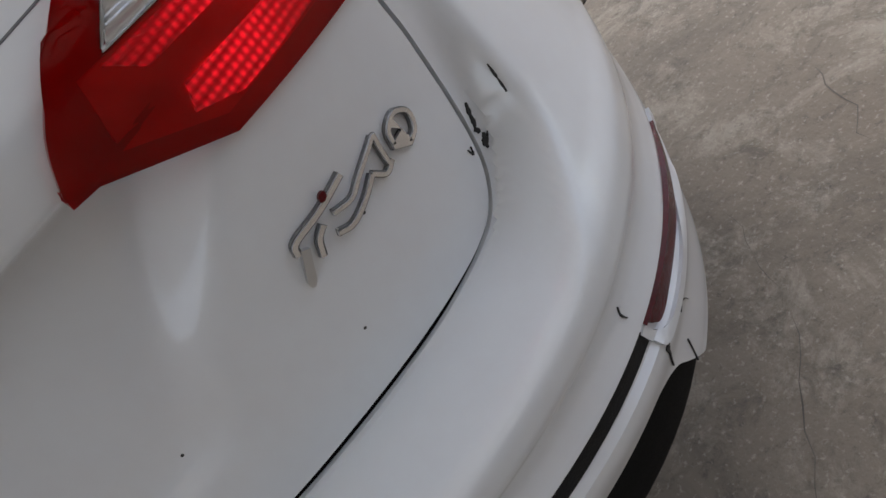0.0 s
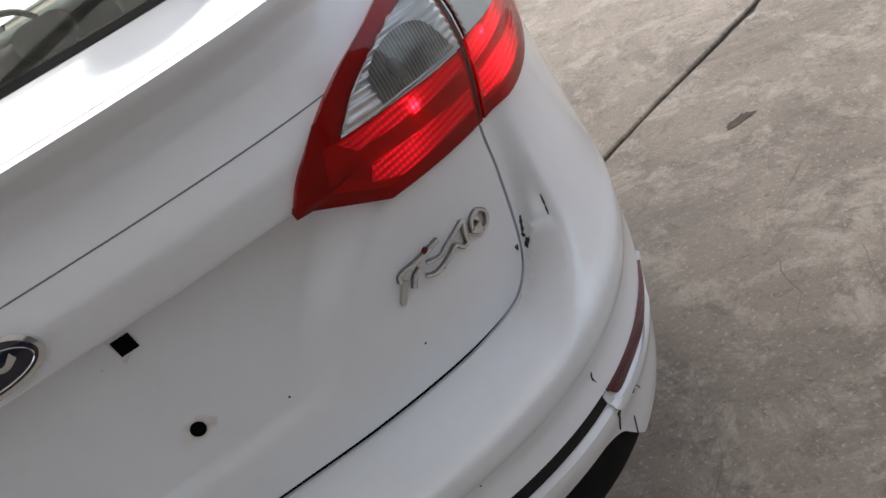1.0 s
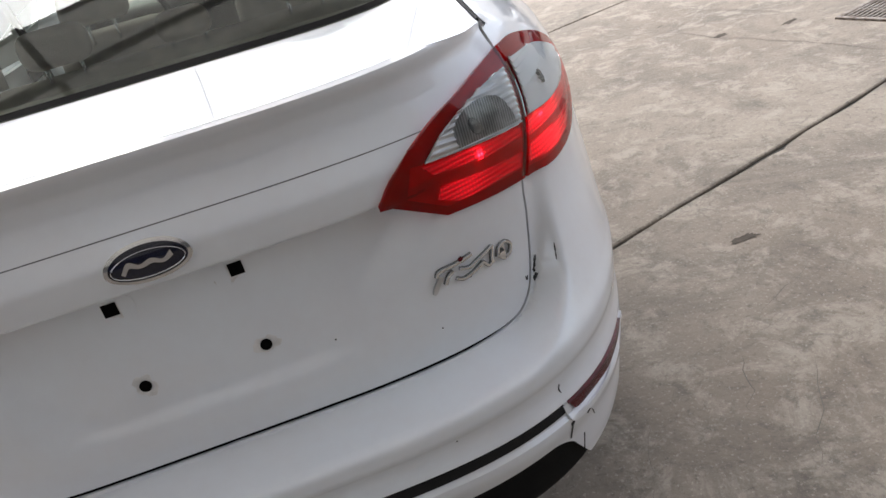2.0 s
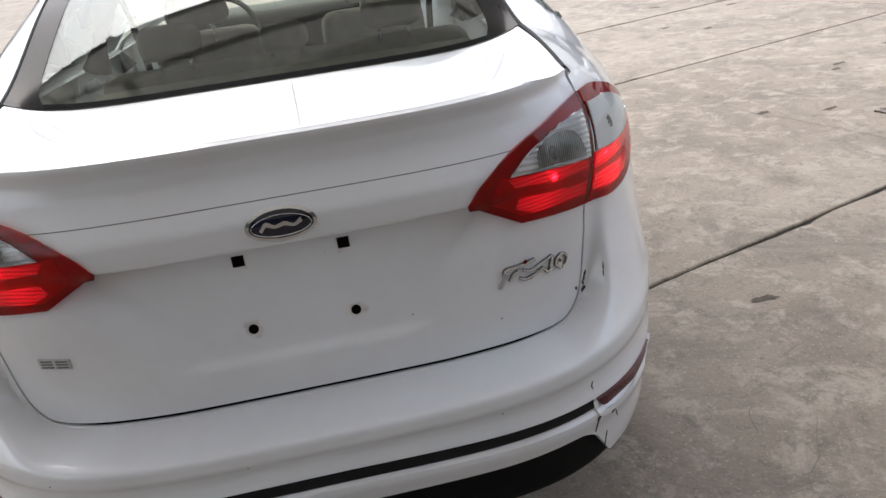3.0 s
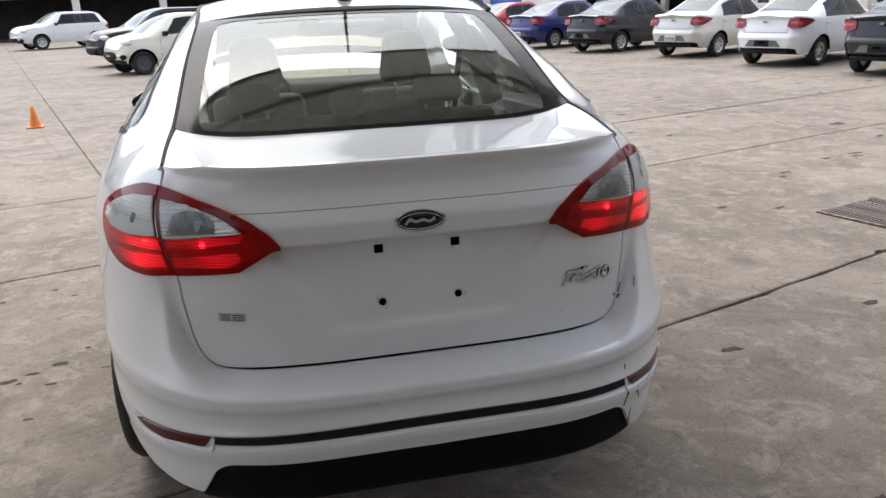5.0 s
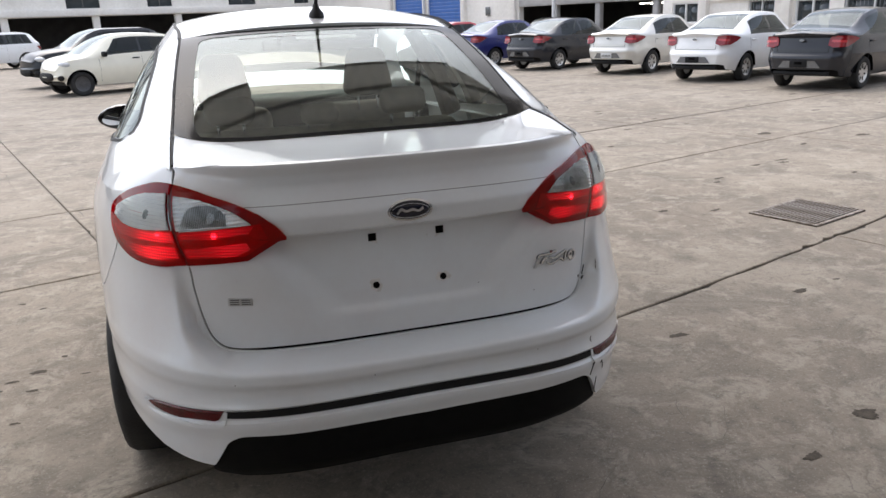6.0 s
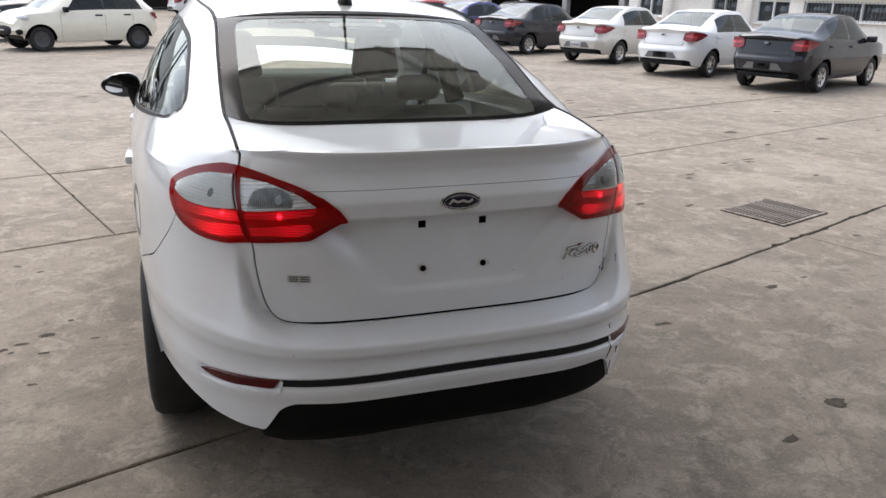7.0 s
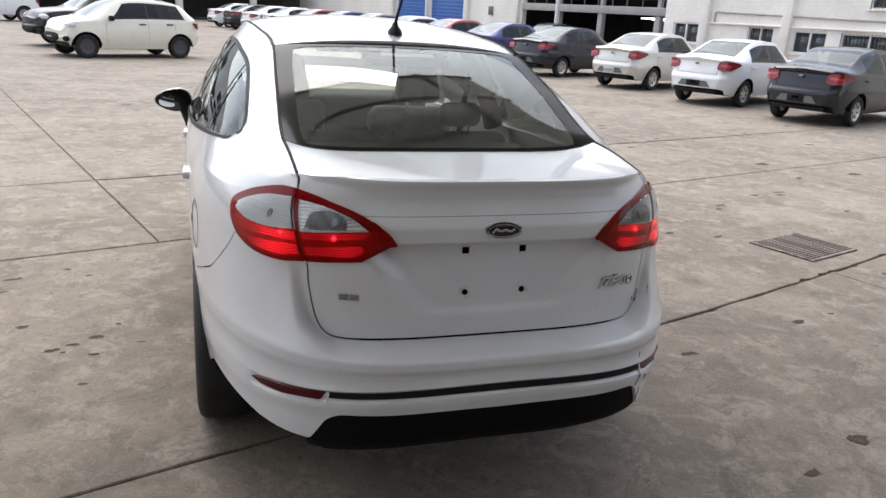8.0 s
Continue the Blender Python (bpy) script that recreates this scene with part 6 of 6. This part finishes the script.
# North building: along u at v = 56, two storeys with an open ground floor.
NORTH = GRID @ Matrix.Translation((-40.0, 56.0, 0))
cols = [0.4 + 5.5 * k for k in range(13)]
ground_bays = [(a + 0.45, b, 0.0, 2.55) for a, b in zip(cols, cols[1:])]
top_wins = [(b - 1.50 - 0.3 * (i % 2), b + 0.60 - 0.7 * (i % 2), 3.08, 4.6) for i, b in enumerate(cols[1:])]
north = holed_wall("wall_north", 68.0, 7.0, 0.35, ground_bays + top_wins, PLASTER, "off-white two-storey building with open bays")
north.matrix_world = NORTH
beam = thing("floor_beam", "weathered concrete beam along the open bays", "beam", at=NORTH)
part("band", box_bm(68, 0.25, 0.42, (34, -0.28, 2.80), 0.03), PLASTER, beam)
# again near-black, for the shade behind the open ground floor
nb = part("bay_back", box_bm(68, 0.2, 6.0, (34, 6.0, 3.0)), SHADED_WALL, smooth=False)
tagged(nb, "back wall of the open bays, coloured for deep shade", "wall", kind="structure").matrix_world = NORTH
nc = part("bay_ceiling", box_bm(68, 6.0, 0.2, (34, 3.2, 2.75)), SHADED_WALL, smooth=False)
tagged(nc, "ceiling slab of the open bays, coloured for deep shade", "ceiling", kind="structure").matrix_world = NORTH
for i, (a, b, c, d) in enumerate(top_wins):
    w = tagged(new(f"window_{i + 11}"), "dark steel-framed window in the upper storey", "window", kind="structure")
    w.matrix_world = NORTH
    part("pane", box_bm(b - a, 0.02, d - c, ((a + b) / 2, 0.0, (c + d) / 2)), DARK_PANE, w)
    part("window_frame", box_bm(0.06, 0.08, d - c, ((a + b) / 2, -0.05, (c + d) / 2)), LAMP_GREY, w)
# plain walls added to close the yard's unseen sides; the one behind blocks sky
for nm, m, ln in (("wall_sky_block", GRID @ Matrix.Translation((-26.0, -13.4, 0)), 42.0), ("wall_west", GRID @ Matrix.Translation((-40.0, -24.0, 0)) @ Matrix.Rotation(radians(90), 4, "Z"), 80.0), ("wall_south", GRID @ Matrix.Translation((-40.0, -24.0, 0)), 66.0)):
    w = holed_wall(nm, ln, 7.5 if nm == "wall_sky_block" else 5.0, 0.3, [], SKY_BLOCK if nm == "wall_sky_block" else PLASTER, "plain added wall on an unseen side of the yard")
    w.matrix_world = m


# ---- the canopy over the car ----
def canopy():
    # Only its V1 and U1 edges are known; the rest is added for shade.
    U0, U1, V0, V1, H = -13.5, 4.1, -13.0, 4.3, 6.0
    t = thing("canopy", "steel canopy with corrugated sheets on columns over the yard", "canopy", at=GRID)
    bm = bmesh.new()
    n = int((U1 - U0) / 0.0475)
    for va, vb, m in ((V0, V1 - 1.7, SHEET), (V1 - 1.7, V1, SHEET_PALE)):
        bm = bmesh.new()
        a = [tuple(bm.verts.new((U0 + 0.0475 * i, w, H + 0.13 + 0.018 * math.sin(i * math.pi / 2 + 0.4))) for w in (va, vb)) for i in range(n + 1)]
        for p, q in zip(a, a[1:]):
            bm.faces.new((p[0], q[0], q[1], p[1]))
        part("roof_sheet", bm, m, t)
    v = V1
    while v > V0:
        part("purlin", box_bm(U1 - U0, 0.07, 0.12, ((U0 + U1) / 2, v - 0.04, H + 0.05)), STEEL, t)
        v -= 1.08
    for u in (-12.0, -8.0, -4.3, -0.6, 3.1):
        part("rafter", box_bm(0.06, V1 - V0, 0.12, (u, (V0 + V1) / 2, H - 0.07)), STEEL, t)
        for vv in (-12.5, -7.5):
            part("column", box_bm(0.18, 0.18, H - 0.27, (u, vv, (H - 0.27) / 2)), STEEL, t)
            part("foot_plate", box_bm(0.34, 0.34, 0.02, (u, vv, 0.01)), STEEL, t)


canopy()
drain_grate()
traffic_cone(-3.47, 9.65)

# ---- the ground and its slabs, last ----
yard_floor = ground()
for k, (x, y, rx, ry, tn) in enumerate(((1.657, 0.188, 0.075, 0.05, -0.5), (1.295, 0.034, 0.05, 0.03, 0.2), (2.329, 1.279, 0.07, 0.035, 0.1), (1.449, 1.024, 0.07, 0.03, 0.0), (2.62, 1.35, 0.03, 0.02, 0.0), (6.4, 5.0, 0.16, 0.08, 0.3),
                                    (5.6, 5.6, 0.18, 0.09, 0.2), (-1.45, 1.58, 0.05, 0.03, 0.4), (-1.85, 2.35, 0.09, 0.03, 0.2), (4.6, 4.1, 0.08, 0.05, 0.0), (3.6, 1.9, 0.05, 0.03, 0.0), (-1.28, 1.70, 0.05, 0.035, 0.3), (-1.37, 1.63, 0.045, 0.02, 0.2), (-1.27, 1.51, 0.035, 0.02, 0.0), (-1.79, 2.56, 0.07, 0.03, 0.2),
                                    (-1.62, 1.87, 0.045, 0.03, 0.0), (-1.28, 1.23, 0.03, 0.015, 0.0), (-1.54, 2.69, 0.03, 0.02, 0.0), (-1.08, 1.61, 0.03, 0.012, 0.0), (-1.20, 1.84, 0.025, 0.02, 0.0), (-1.40, 1.55, 0.02, 0.015, 0.0))):
    st = part("ground_stain", decal_bm(x, y, rx * 0.75, ry * 0.75, k, tn), STAIN, yard_floor)
marks = random.Random(31)
for k in range(60):
    right = k % 3 != 0
    x, y = (marks.uniform(2.2, 9.0), marks.uniform(1.0, 9.0)) if right else (marks.uniform(-6.0, -1.4), marks.uniform(1.5, 13.0))
    if right and math.hypot(x - 3.475, y - 2.531) < 0.6:
        continue
    r0 = marks.uniform(0.02, 0.075) * (1 + 0.06 * y)
    part("ground_stain", decal_bm(x, y, r0, r0 * marks.uniform(0.25, 0.5), 100 + k, 0.31 + marks.uniform(-0.2, 0.2), n=36), STAIN, yard_floor)
for k, (a, b, w) in enumerate((((0.69, 0.24), (0.49, 0.02), 0.003), ((0.80, 0.46), (0.70, 0.25), 0.002), ((1.02, 0.33), (1.12, 0.52), 0.004), ((1.25, 0.42), (1.05, 0.12), 0.003), ((2.40, 3.65), (3.02, 1.72), 0.010), ((2.72, 3.80), (3.22, 2.68), 0.007), ((3.9, 3.0), (5.2, 2.6), 0.006),
                               ((5.5, 7.1), (6.5, 4.2), 0.007), ((-2.3, 6.2), (-3.3, 9.3), 0.010), ((-4.9, 9.1), (-5.6, 7.0), 0.010), ((-6.0, 12.0), (-2.0, 13.5), 0.012), ((1.2, 0.62), (1.5, 0.78), 0.003), ((1.9, 0.6), (2.6, 0.4), 0.004), ((4.0, 6.93), (8.4, 8.02), 0.045), ((6.2, 5.45), (8.6, 6.3), 0.03), ((-7.24, 2.98), (-1.52, 4.80), 0.022), ((-1.52, 4.80), (-1.60, 5.05), 0.014), ((-1.45, 4.83), (-0.2, 5.22), 0.02))):
    part("ground_crack", crack_bm(a, b, k, w * 0.55, 0.06), CRACK, yard_floor)
rest = bmesh.new()
count = 0
for i, (v0, v1) in enumerate(zip(ROWS_V, ROWS_V[1:])):
    for j, (u0, u1) in enumerate(zip(columns(v0), columns(v0)[1:])):
        near = -8 < v0 < 24 and -14 < u0 < 15
        bm = slab_bm(u0, u1, v0, v1, i * 50 + j, near and v0 < 12)
        if near:
            part("slab", bm, CONCRETE, yard_floor, smooth=False)
            count += 1
        else:
            me = bpy.data.meshes.new("tmp")
            bm.to_mesh(me)
            bm.free()
            rest.from_mesh(me)
            bpy.data.meshes.remove(me)
tagged(part("slabs", rest, CONCRETE, yard_floor, smooth=False), "far concrete slabs of the yard", kind="stuff")
